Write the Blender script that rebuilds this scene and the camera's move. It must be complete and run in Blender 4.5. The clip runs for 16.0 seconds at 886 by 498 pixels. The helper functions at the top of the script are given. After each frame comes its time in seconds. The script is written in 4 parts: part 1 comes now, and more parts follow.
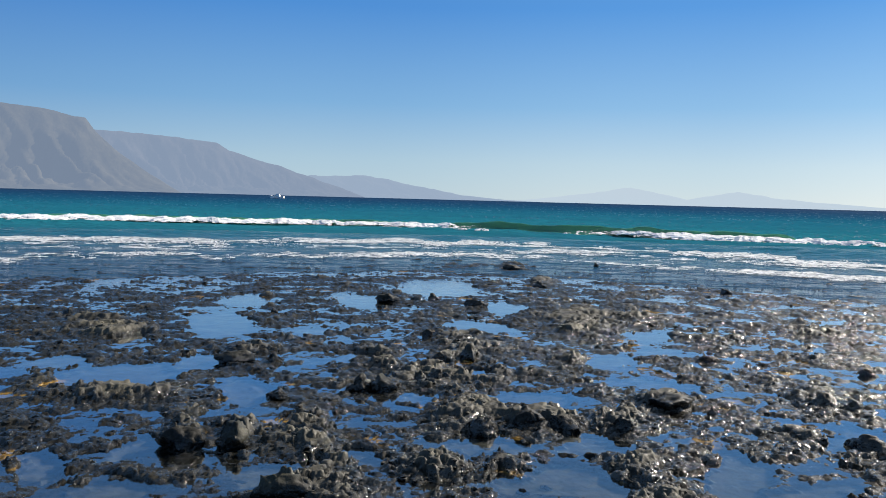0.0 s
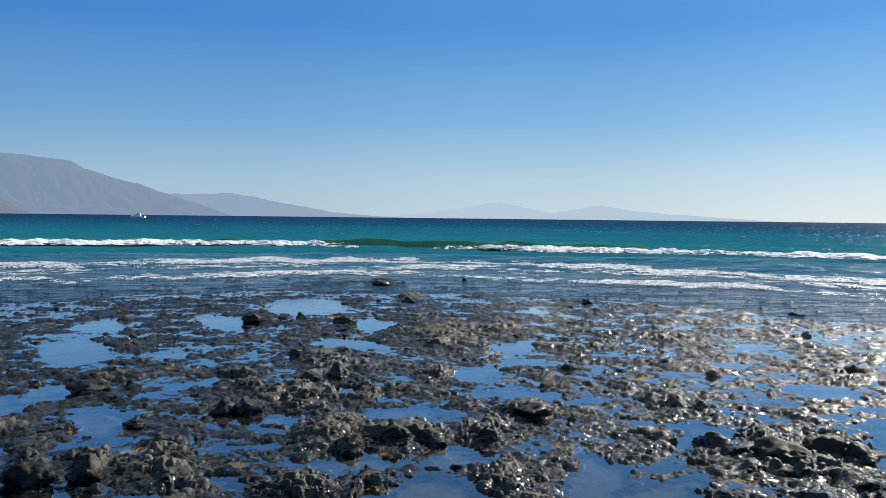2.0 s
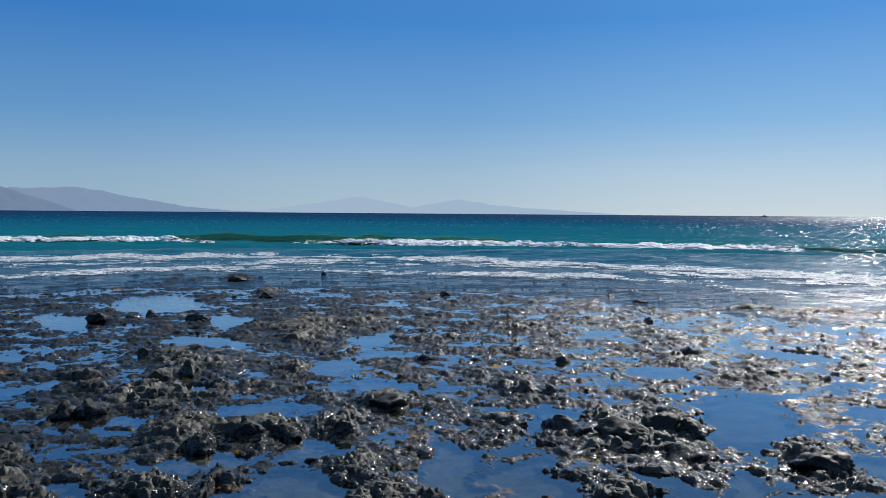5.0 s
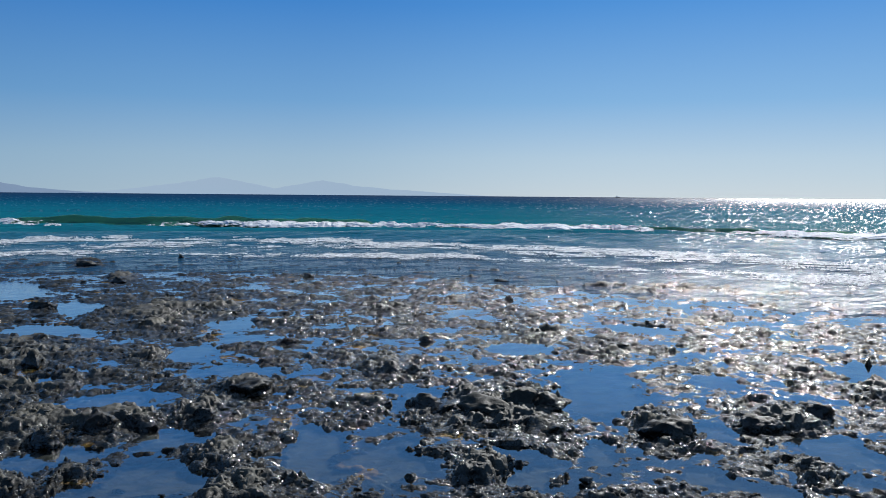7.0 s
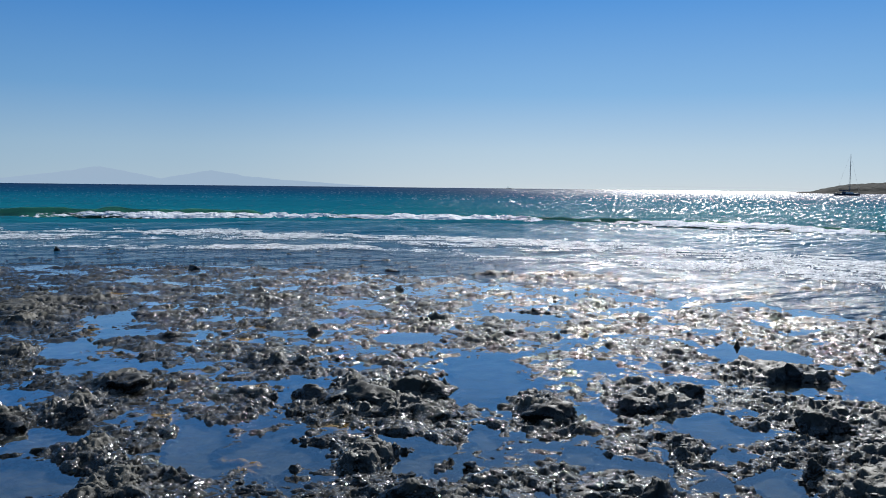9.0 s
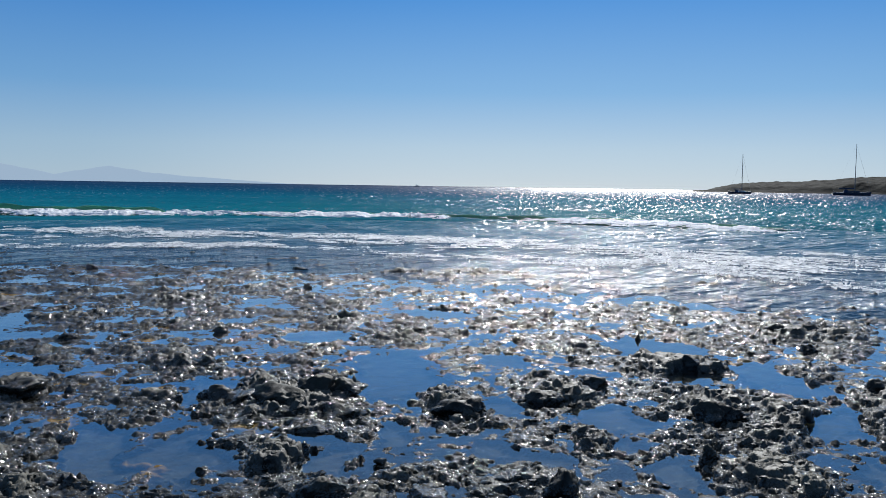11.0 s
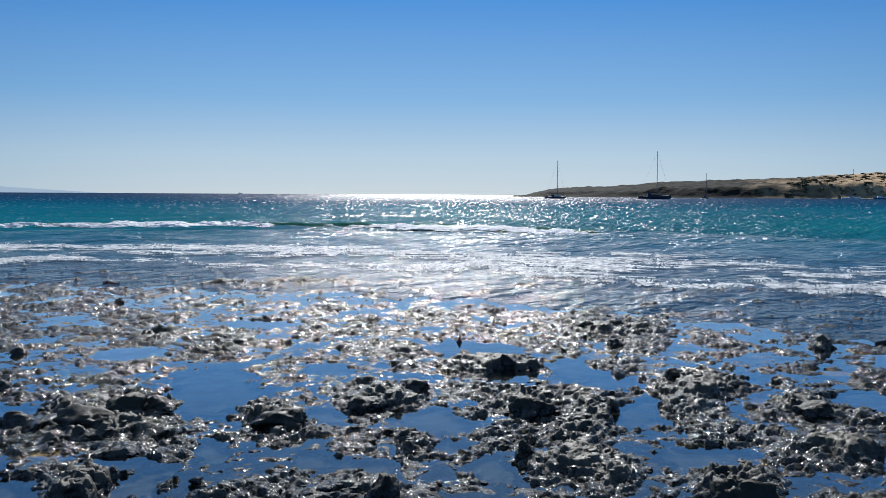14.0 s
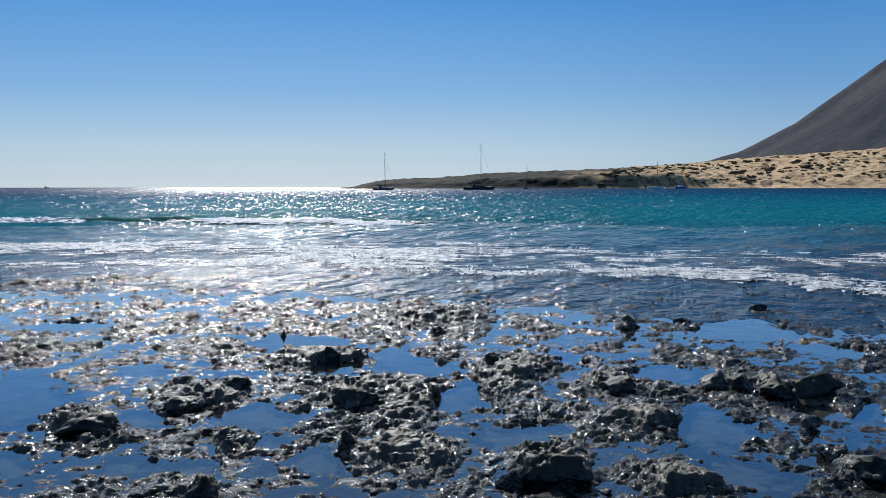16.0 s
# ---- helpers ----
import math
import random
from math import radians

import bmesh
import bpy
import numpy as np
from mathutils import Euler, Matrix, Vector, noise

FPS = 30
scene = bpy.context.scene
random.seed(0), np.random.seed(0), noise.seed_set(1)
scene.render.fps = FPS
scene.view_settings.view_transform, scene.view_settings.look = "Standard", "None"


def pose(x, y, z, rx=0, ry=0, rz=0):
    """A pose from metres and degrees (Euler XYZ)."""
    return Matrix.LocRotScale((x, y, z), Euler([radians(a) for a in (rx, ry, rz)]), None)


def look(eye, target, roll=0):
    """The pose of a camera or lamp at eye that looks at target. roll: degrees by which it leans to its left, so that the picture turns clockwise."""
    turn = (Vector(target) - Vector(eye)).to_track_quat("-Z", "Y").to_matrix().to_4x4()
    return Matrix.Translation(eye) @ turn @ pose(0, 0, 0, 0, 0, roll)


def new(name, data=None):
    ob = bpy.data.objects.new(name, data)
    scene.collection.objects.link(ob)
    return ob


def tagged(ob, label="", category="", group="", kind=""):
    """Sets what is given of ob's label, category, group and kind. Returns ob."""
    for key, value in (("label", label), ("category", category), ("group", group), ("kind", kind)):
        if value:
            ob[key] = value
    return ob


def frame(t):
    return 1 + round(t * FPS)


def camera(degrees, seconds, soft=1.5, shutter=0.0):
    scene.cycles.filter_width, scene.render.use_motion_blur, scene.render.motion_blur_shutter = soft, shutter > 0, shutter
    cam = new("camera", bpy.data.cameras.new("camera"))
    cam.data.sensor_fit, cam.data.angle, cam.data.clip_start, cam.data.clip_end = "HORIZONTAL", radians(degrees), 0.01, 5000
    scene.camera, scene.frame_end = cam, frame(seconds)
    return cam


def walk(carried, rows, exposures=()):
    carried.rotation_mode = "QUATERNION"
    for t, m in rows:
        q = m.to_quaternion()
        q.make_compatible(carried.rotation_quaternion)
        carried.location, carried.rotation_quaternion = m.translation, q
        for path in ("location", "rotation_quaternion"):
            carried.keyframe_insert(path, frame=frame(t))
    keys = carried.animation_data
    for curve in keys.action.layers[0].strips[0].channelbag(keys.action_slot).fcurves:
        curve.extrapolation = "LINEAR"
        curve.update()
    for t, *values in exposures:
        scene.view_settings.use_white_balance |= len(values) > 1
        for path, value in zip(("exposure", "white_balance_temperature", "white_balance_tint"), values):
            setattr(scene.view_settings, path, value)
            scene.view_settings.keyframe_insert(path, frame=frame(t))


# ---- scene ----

# ---------------------------------------------------------------- camera
cam = camera(55.81, 16.0, soft=0.75)
# seconds, x, y, z, pitch, roll, yaw
ROWS = [
    (0.0, 0.0000, 0.0000, 1.7500, -3.402, 1.503, -1.894),
    (0.5, 0.0197, -0.0060, 1.7525, -3.313, 1.300, -4.239),
    (1.0, 0.0353, -0.0117, 1.7570, -3.001, 0.954, -6.613),
    (1.5, 0.0552, -0.0336, 1.7529, -2.388, 0.777, -8.919),
    (2.0, 0.0613, -0.0395, 1.7573, -2.129, 0.649, -10.662),
    (2.5, 0.0775, -0.0316, 1.7548, -2.077, 0.555, -12.124),
    (3.0, 0.0944, -0.0374, 1.7546, -2.085, 0.484, -13.742),
    (5.5, 0.1146, -0.0861, 1.7405, -2.667, 0.455, -22.220),
    (6.0, 0.1143, -0.0872, 1.7402, -2.950, 0.456, -24.624),
    (6.5, 0.1191, -0.0848, 1.7350, -3.252, 0.457, -26.996),
    (7.0, 0.1298, -0.0836, 1.7404, -3.653, 0.477, -29.390),
    (7.5, 0.1650, -0.1003, 1.7368, -3.809, 0.429, -30.790),
    (8.0, 0.1779, -0.1181, 1.7338, -3.835, 0.164, -32.533),
    (8.5, 0.1821, -0.1181, 1.7265, -4.048, 0.377, -34.709),
    (11.0, 0.1579, -0.1374, 1.7285, -4.308, 0.860, -42.952),
    (11.5, 0.1624, -0.1388, 1.7361, -4.323, 0.795, -44.685),
    (12.0, 0.1746, -0.1670, 1.7365, -4.100, 0.554, -46.689),
    (12.5, 0.1821, -0.1912, 1.7311, -3.825, 0.303, -48.738),
    (13.0, 0.1821, -0.1915, 1.7319, -3.658, 0.180, -50.877),
    (13.5, 0.1967, -0.1822, 1.7321, -3.704, 0.283, -52.950),
    (14.0, 0.2006, -0.1881, 1.7305, -3.728, 0.323, -54.738),
    (14.5, 0.1971, -0.2068, 1.7314, -3.585, 0.278, -57.005),
    (15.0, 0.1918, -0.2206, 1.7319, -3.556, 0.193, -59.620),
    (15.5, 0.2054, -0.2289, 1.7293, -3.865, 0.051, -63.149),
    (16.0, 0.2172, -0.2599, 1.7264, -4.259, -0.084, -66.420),
]
walk(cam, [(t, pose(x, y, z, 90 + pitch, 0, yaw) @ pose(0, 0, 0, 0, 0, roll)) for t, x, y, z, pitch, roll, yaw in ROWS],
     exposures=[(0.0, 0.54, 7650, 12), (3.0, 0.28, 6950, 10), (4.2, 0.14, 6750, 10), (5.5, 0.02, 6550, 10), (16.0, 0.02, 6500, 10)])

# ---------------------------------------------------------------- daylight
SUN_BEARING, SUN_HEIGHT = 55.0, 33.0
world = bpy.data.worlds.new("sky")
scene.world = world
world.use_nodes = True
wn, wl = world.node_tree.nodes, world.node_tree.links
sky = wn.new("ShaderNodeTexSky")
sky.sky_type, sky.sun_disc = "NISHITA", False
sky.sun_elevation, sky.sun_rotation = radians(SUN_HEIGHT), radians(SUN_BEARING)
sky.altitude, sky.air_density, sky.dust_density, sky.ozone_density = 0, 0.8, 0.3, 5.0
# the hazy maritime sky: pale over the horizon, deep blue higher up
coord, parts3, grad, blend = wn.new("ShaderNodeTexCoord"), wn.new("ShaderNodeSeparateXYZ"), wn.new("ShaderNodeValToRGB"), wn.new("ShaderNodeMix")
wl.new(coord.outputs["Generated"], parts3.inputs[0])
wl.new(parts3.outputs[2], grad.inputs[0])
for k, (place, colour) in enumerate([(0.0, (4.1, 5.1, 6.1)), (0.045, (3.4, 4.7, 6.1)), (0.11, (1.6, 3.5, 6.1)), (0.22, (0.4, 2.2, 5.8)), (0.5, (1.1, 2.0, 3.5)), (1.0, (1.4, 1.9, 2.7))]):
    e = grad.color_ramp.elements[k] if k < 2 else grad.color_ramp.elements.new(place)
    e.position, e.color = place, (*colour, 1)
blend.data_type = "RGBA"
blend.inputs[0].default_value = 0.9
wl.new(sky.outputs[0], blend.inputs[6])
# brighter towards the sun's side
aside, side, glow = wn.new("ShaderNodeVectorMath"), wn.new("ShaderNodeValToRGB"), wn.new("ShaderNodeVectorMath")
aside.operation, glow.operation = "DOT_PRODUCT", "MULTIPLY"
aside.inputs[1].default_value = (math.sin(radians(SUN_BEARING)), math.cos(radians(SUN_BEARING)), 0)
wl.new(coord.outputs["Generated"], aside.inputs[0])
wl.new(aside.outputs["Value"], side.inputs[0])
side.color_ramp.interpolation = "EASE"
for k, (place, colour) in enumerate([(0.0, (0.50, 0.67, 0.80)), (0.5, (0.68, 0.82, 0.90)), (0.8, (0.86, 0.95, 0.99)), (1.0, (1.20, 1.18, 1.14))]):
    e = side.color_ramp.elements[k] if k < 2 else side.color_ramp.elements.new(place)
    e.position, e.color = place, (*colour, 1)
wl.new(grad.outputs[0], glow.inputs[0])
wl.new(side.outputs[0], glow.inputs[1])
wl.new(glow.outputs[0], blend.inputs[7])
wl.new(blend.outputs[2], wn["Background"].inputs[0])
wn["Background"].inputs[1].default_value = 0.1
sun = new("sun", bpy.data.lights.new("sun", "SUN"))
sun.data.energy, sun.data.angle, sun.data.color = 5.0, radians(0.6), (1.0, 1.0, 0.99)
sb, se = radians(SUN_BEARING), radians(SUN_HEIGHT)
SUN_WAY = Vector((math.sin(sb) * math.cos(se), math.cos(sb) * math.cos(se), math.sin(se)))
sun.matrix_world = look(SUN_WAY * 200, (0, 0, 0))


# ---------------------------------------------------------------- materials
def material(name, rough=0.6, metal=0.0):
    m = bpy.data.materials.new(name)
    m.use_nodes = True
    n = m.node_tree.nodes
    b = n["Principled BSDF"]
    b.inputs["Roughness"].default_value, b.inputs["Metallic"].default_value = rough, metal
    return m, n, m.node_tree.links, b


def mapped(n, l, scale=(1, 1, 1), turn=0.0):
    """World-sized coordinates, stretched and turned."""
    g, mp = n.new("ShaderNodeNewGeometry"), n.new("ShaderNodeMapping")
    mp.inputs["Scale"].default_value = scale
    mp.inputs["Rotation"].default_value = (0, 0, radians(turn))
    l.new(g.outputs["Position"], mp.inputs["Vector"])
    return mp.outputs[0]


def grain(n, l, where, scale, detail=4.0, rough=0.55, warp=0.0):
    t = n.new("ShaderNodeTexNoise")
    t.inputs["Scale"].default_value, t.inputs["Detail"].default_value = scale, detail
    t.inputs["Roughness"].default_value, t.inputs["Distortion"].default_value = rough, warp
    l.new(where, t.inputs["Vector"])
    return t.outputs[0]


def ramp(n, l, value, stops):
    r = n.new("ShaderNodeValToRGB")
    e = r.color_ramp.elements
    while len(e) < len(stops):
        e.new(0.5)
    for k, (p, c) in zip(e, stops):
        k.position, k.color = p, (*c, 1) if len(c) == 3 else c
    l.new(value, r.inputs[0])
    return r.outputs[0]


def grey(v):
    return (v, v, v)


def mixed(n, l, factor, a, b, kind="MIX"):
    x = n.new("ShaderNodeMix")
    x.data_type, x.blend_type = "RGBA", kind
    for s, v in ((x.inputs[0], factor), (x.inputs[6], a), (x.inputs[7], b)):
        if isinstance(v, (int, float)):
            s.default_value = v
        elif isinstance(v, tuple):
            s.default_value = (*v, 1)
        else:
            l.new(v, s)
    return x.outputs[2]


def bump(n, l, heights, b):
    """heights: (output, metres, strength) from coarse to fine."""
    last = None
    for h, depth, strength in heights:
        k = n.new("ShaderNodeBump")
        k.inputs["Distance"].default_value, k.inputs["Strength"].default_value = depth, strength
        l.new(h, k.inputs["Height"])
        if last is not None:
            l.new(last, k.inputs["Normal"])
        last = k.outputs[0]
    l.new(last, b.inputs["Normal"])


def shifted(n, l, v, by):
    a = n.new("ShaderNodeMath")
    a.inputs[1].default_value = by
    l.new(v, a.inputs[0])
    return a.outputs[0]


def rock_material(name, dark, light, ochre=0.0, per_object=False, reach=0.0):
    """Lava rock: olive-grey and nearly matt where it stands clear, black and streaming wet towards the pools."""
    m, n, l, b = material(name)
    w = mapped(n, l)
    big, mid, fine = grain(n, l, w, 1.7, 3), grain(n, l, w, 9, 5, 0.6), grain(n, l, w, 55, 4, 0.65)
    c = mixed(n, l, ramp(n, l, mid, [(0.32, grey(0)), (0.7, grey(1))]), dark, light)
    c = mixed(n, l, ramp(n, l, big, [(0.44, grey(0)), (0.62, grey(0.8))]), c, mixed(n, l, 0.4, c, (0.23, 0.21, 0.15)))
    c = mixed(n, l, ramp(n, l, fine, [(0.35, grey(0.7)), (0.65, grey(0))]), c, mixed(n, l, 1.0, c, grey(0.5), "MULTIPLY"))
    if per_object:
        i = n.new("ShaderNodeObjectInfo")
        c = mixed(n, l, 1.0, c, ramp(n, l, i.outputs["Random"], [(0, grey(0.35)), (1, (0.85, 0.87, 0.82))]), "MULTIPLY")
    # height over the water, with splashes reaching further up
    z = n.new("ShaderNodeSeparateXYZ")
    l.new(w, z.inputs[0])
    up = n.new("ShaderNodeMath")
    up.operation = "MULTIPLY_ADD"
    up.inputs[1].default_value = 0.12
    l.new(grain(n, l, w, 4, 4, 0.65), up.inputs[0])
    l.new(z.outputs[2], up.inputs[2])
    damp = ramp(n, l, up.outputs[0], [(0.098 + reach * 0.6, grey(1)), (0.148 + reach, grey(0))])
    c = mixed(n, l, damp, c, mixed(n, l, 1.0, c, grey(0.22), "MULTIPLY"))
    lift = shifted(n, l, z.outputs[2], 0.5)
    if ochre:
        # rust-coloured weed round the waterline
        o = grain(n, l, mapped(n, l, (1, 1, 1), 30), 1.3, 3)
        o = mixed(n, l, 1.0, ramp(n, l, o, [(0.62, grey(0)), (0.66, grey(ochre))]), ramp(n, l, lift, [(0.44, grey(0)), (0.46, grey(1)), (0.503, grey(1)), (0.512, grey(0))]), "MULTIPLY")
        c = mixed(n, l, o, c, (0.30, 0.17, 0.035))
    # silt on the floors of the pools
    silt = ramp(n, l, lift, [(0.43, grey(0.65)), (0.475, grey(0))])
    c = mixed(n, l, silt, c, mixed(n, l, ramp(n, l, mid, [(0.35, grey(0)), (0.65, grey(1))]), (0.05, 0.05, 0.042), (0.13, 0.125, 0.10)))
    l.new(c, b.inputs["Base Color"])
    # nothing glistens under water
    clear = ramp(n, l, lift, [(0.494, grey(0)), (0.501, grey(1))])
    sheen = ramp(n, l, damp, [(0, grey(0.26)), (1, grey(0.06))])
    l.new(mixed(n, l, 1.0, sheen, clear, "MULTIPLY"), b.inputs["Specular IOR Level"])
    l.new(ramp(n, l, mid, [(0.35, grey(0.55)), (0.65, grey(0.75))]), b.inputs["Roughness"])
    # the film of water
    b.inputs["Coat Roughness"].default_value, b.inputs["Coat IOR"].default_value = 0.09, 1.6
    film = mixed(n, l, 1.0, mixed(n, l, 1.0, damp, clear, "MULTIPLY"), ramp(n, l, grain(n, l, w, 15, 4, 0.65), [(0.40, grey(0.05)), (0.50, grey(1))]), "MULTIPLY")
    l.new(mixed(n, l, 1.0, film, ramp(n, l, grain(n, l, w, 26, 2), [(0.62, grey(0)), (0.66, grey(0.6))]), "LIGHTEN"), b.inputs["Coat Weight"])
    bump(n, l, [(mid, 0.02, 0.6), (grain(n, l, w, 24, 3, 0.6), 0.008, 0.6), (fine, 0.003, 0.6)], b)
    k = n.new("ShaderNodeBump")
    k.inputs["Distance"].default_value, k.inputs["Strength"].default_value = 0.019, 1.0
    l.new(grain(n, l, w, 58, 1.0, 0.5), k.inputs["Height"])
    l.new(k.outputs[0], b.inputs["Coat Normal"])
    return m


ROCK = rock_material("wet basalt shelf", (0.009, 0.009, 0.0084), (0.115, 0.110, 0.092), ochre=0.8)
BOULDER = rock_material("wet basalt boulder", (0.007, 0.0075, 0.0073), (0.042, 0.044, 0.040), per_object=True, reach=0.03)


def pool_material():
    m, n, l, b = material("still tide pool water", 0.03)
    b.inputs["IOR"].default_value = 1.333
    b.inputs["Transmission Weight"].default_value = 1.0
    b.inputs["Base Color"].default_value = (0.34, 0.42, 0.46, 1)
    b.inputs["Coat Weight"].default_value, b.inputs["Coat Roughness"].default_value, b.inputs["Coat IOR"].default_value = 1.0, 0.03, 1.55
    w = mapped(n, l)
    bump(n, l, [(grain(n, l, w, 4, 3), 0.012, 0.25), (grain(n, l, w, 22, 2), 0.002, 0.3)], b)
    # wind and wash ruffle the outer, open pools
    g, d = n.new("ShaderNodeNewGeometry"), n.new("ShaderNodeVectorMath")
    d.operation = "LENGTH"
    l.new(g.outputs["Position"], d.inputs[0])
    s = n.new("ShaderNodeMapRange")
    for k, v in zip((1, 2, 3, 4), (12.0, 18.0, 0.0, 0.2)):
        s.inputs[k].default_value = v
    l.new(d.outputs["Value"], s.inputs[0])
    k = n.new("ShaderNodeBump")
    k.inputs["Distance"].default_value = 0.06
    l.new(s.outputs[0], k.inputs["Strength"])
    l.new(grain(n, l, mapped(n, l, (1, 1.6, 1), -20), 3.5, 4, 0.6), k.inputs["Height"])
    l.new(b.inputs["Normal"].links[0].from_socket, k.inputs["Normal"])
    l.new(k.outputs[0], b.inputs["Normal"])
    l.new(k.outputs[0], b.inputs["Coat Normal"])
    return m


def sea_material():
    m, n, l, b = material("sea water", 0.12)
    b.inputs["IOR"].default_value = 1.333
    g = n.new("ShaderNodeNewGeometry")
    d = n.new("ShaderNodeVectorMath")
    d.operation = "LENGTH"
    l.new(g.outputs["Position"], d.inputs[0])
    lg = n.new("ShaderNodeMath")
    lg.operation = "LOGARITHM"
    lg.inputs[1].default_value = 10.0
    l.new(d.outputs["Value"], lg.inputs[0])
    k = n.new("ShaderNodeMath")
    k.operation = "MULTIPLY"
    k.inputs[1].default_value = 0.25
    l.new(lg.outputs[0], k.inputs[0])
    # reef, shallow sand and open water, as bands by distance from the viewpoint
    # the bands are spaced to fit the camera's view
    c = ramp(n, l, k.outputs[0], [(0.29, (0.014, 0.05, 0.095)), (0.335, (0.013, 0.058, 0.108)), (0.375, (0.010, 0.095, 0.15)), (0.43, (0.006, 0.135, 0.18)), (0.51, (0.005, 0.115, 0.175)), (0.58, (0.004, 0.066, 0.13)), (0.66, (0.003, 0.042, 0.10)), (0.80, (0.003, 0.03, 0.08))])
    patch = grain(n, l, mapped(n, l, (0.012, 0.05, 1), -10), 1.0, 3)
    c = mixed(n, l, ramp(n, l, patch, [(0.35, grey(0)), (0.7, grey(0.6))]), c, mixed(n, l, 1.0, c, (0.7, 0.72, 0.85), "MULTIPLY"))
    # small whitecaps in the wind
    cap = grain(n, l, mapped(n, l, (0.10, 0.35, 1), -8), 1.0, 4, 0.6)
    flake = ramp(n, l, cap, [(0.735, grey(0)), (0.755, grey(1))])
    c = mixed(n, l, flake, c, (0.75, 0.78, 0.8))
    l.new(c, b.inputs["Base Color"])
    l.new(ramp(n, l, flake, [(0, grey(0.10)), (1, grey(0.7))]), b.inputs["Roughness"])
    w = mapped(n, l, (0.8, 1.3, 1), -20)
    bump(n, l, [(grain(n, l, mapped(n, l, (0.6, 1.6, 1), -12), 0.5, 3), 0.5, 0.7), (grain(n, l, w, 2.2, 4), 0.16, 0.8), (grain(n, l, w, 9.0, 3), 0.03, 0.6)], b)
    l.new(ramp(n, l, k.outputs[0], [(0.30, grey(0.04)), (0.40, grey(0.0))]), b.inputs["Specular IOR Level"])
    gl, x = n.new("ShaderNodeBsdfGlossy"), n.new("ShaderNodeMixShader")
    l.new(ramp(n, l, k.outputs[0], [(0.29, grey(0.14)), (0.36, grey(0.2)), (0.45, grey(0.26)), (0.75, grey(0.32))]), gl.inputs["Roughness"])
    # the small waves' gloss leans to the viewpoint, so glitter fits the camera's view
    lean, stand, unit = n.new("ShaderNodeVectorMath"), n.new("ShaderNodeVectorMath"), n.new("ShaderNodeVectorMath")
    view_way = n.new("ShaderNodeVectorMath")
    view_way.operation, lean.operation, unit.operation = "NORMALIZE", "SCALE", "NORMALIZE"
    l.new(g.outputs["Position"], view_way.inputs[0])
    l.new(view_way.outputs[0], lean.inputs[0])
    lean.inputs[3].default_value = -0.27
    l.new(lean.outputs[0], stand.inputs[0])
    l.new(b.inputs["Normal"].links[0].from_socket, stand.inputs[1])
    l.new(stand.outputs[0], unit.inputs[0])
    l.new(unit.outputs[0], gl.inputs["Normal"])
    # slick and ruffled patches, and sun glints painted in as a gloss mask
    glitter = None
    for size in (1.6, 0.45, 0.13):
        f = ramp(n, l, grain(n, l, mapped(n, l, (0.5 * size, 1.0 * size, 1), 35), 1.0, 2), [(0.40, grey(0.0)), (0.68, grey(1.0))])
        glitter = f if glitter is None else mixed(n, l, 0.5, glitter, f)
    # glints spread with distance to keep one size in the camera's view
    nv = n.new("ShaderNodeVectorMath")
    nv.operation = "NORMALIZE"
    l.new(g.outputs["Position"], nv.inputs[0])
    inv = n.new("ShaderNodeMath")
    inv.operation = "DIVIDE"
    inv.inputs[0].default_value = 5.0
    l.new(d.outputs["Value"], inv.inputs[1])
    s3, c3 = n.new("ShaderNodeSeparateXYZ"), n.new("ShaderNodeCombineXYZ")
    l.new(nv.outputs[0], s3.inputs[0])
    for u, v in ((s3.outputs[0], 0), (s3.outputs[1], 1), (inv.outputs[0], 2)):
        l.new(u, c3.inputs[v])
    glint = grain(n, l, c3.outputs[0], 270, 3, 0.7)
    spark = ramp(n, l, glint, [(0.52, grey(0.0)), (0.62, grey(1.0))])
    glitter = mixed(n, l, 1.0, ramp(n, l, glitter, [(0.2, grey(0.15)), (0.7, grey(1.0))]), spark, "MULTIPLY")
    glitter = ramp(n, l, glitter, [(0.0, grey(0.005)), (0.25, grey(0.05)), (1.0, grey(0.4))])
    # far off the mask evens out into a painted glitter band
    glitter = mixed(n, l, ramp(n, l, k.outputs[0], [(0.55, grey(0.0)), (0.72, grey(0.75))]), glitter, grey(0.10))
    l.new(mixed(n, l, ramp(n, l, k.outputs[0], [(0.30, grey(0.5)), (0.40, grey(0.15))]), glitter, grey(0.0015)), x.inputs[0])
    l.new(b.outputs[0], x.inputs[1])
    l.new(gl.outputs[0], x.inputs[2])
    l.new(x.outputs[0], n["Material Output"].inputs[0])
    return m


def wave_material():
    m, n, l, b = material("green breaking water", 0.08)
    b.inputs["IOR"].default_value = 1.333
    w = mapped(n, l, (1, 1, 2))
    c = ramp(n, l, grain(n, l, w, 0.6, 3), [(0.3, (0.03, 0.24, 0.21)), (0.7, (0.06, 0.28, 0.19))])
    l.new(c, b.inputs["Base Color"])
    bump(n, l, [(grain(n, l, w, 3, 4), 0.08, 0.5), (grain(n, l, w, 14, 3), 0.02, 0.4)], b)
    # daylight shining through from behind
    tr, x = n.new("ShaderNodeBsdfTranslucent"), n.new("ShaderNodeMixShader")
    tr.inputs[0].default_value = (0.32, 0.62, 0.45, 1)
    x.inputs[0].default_value = 0.6
    l.new(b.outputs[0], x.inputs[1])
    l.new(tr.outputs[0], x.inputs[2])
    l.new(x.outputs[0], n["Material Output"].inputs[0])
    return m


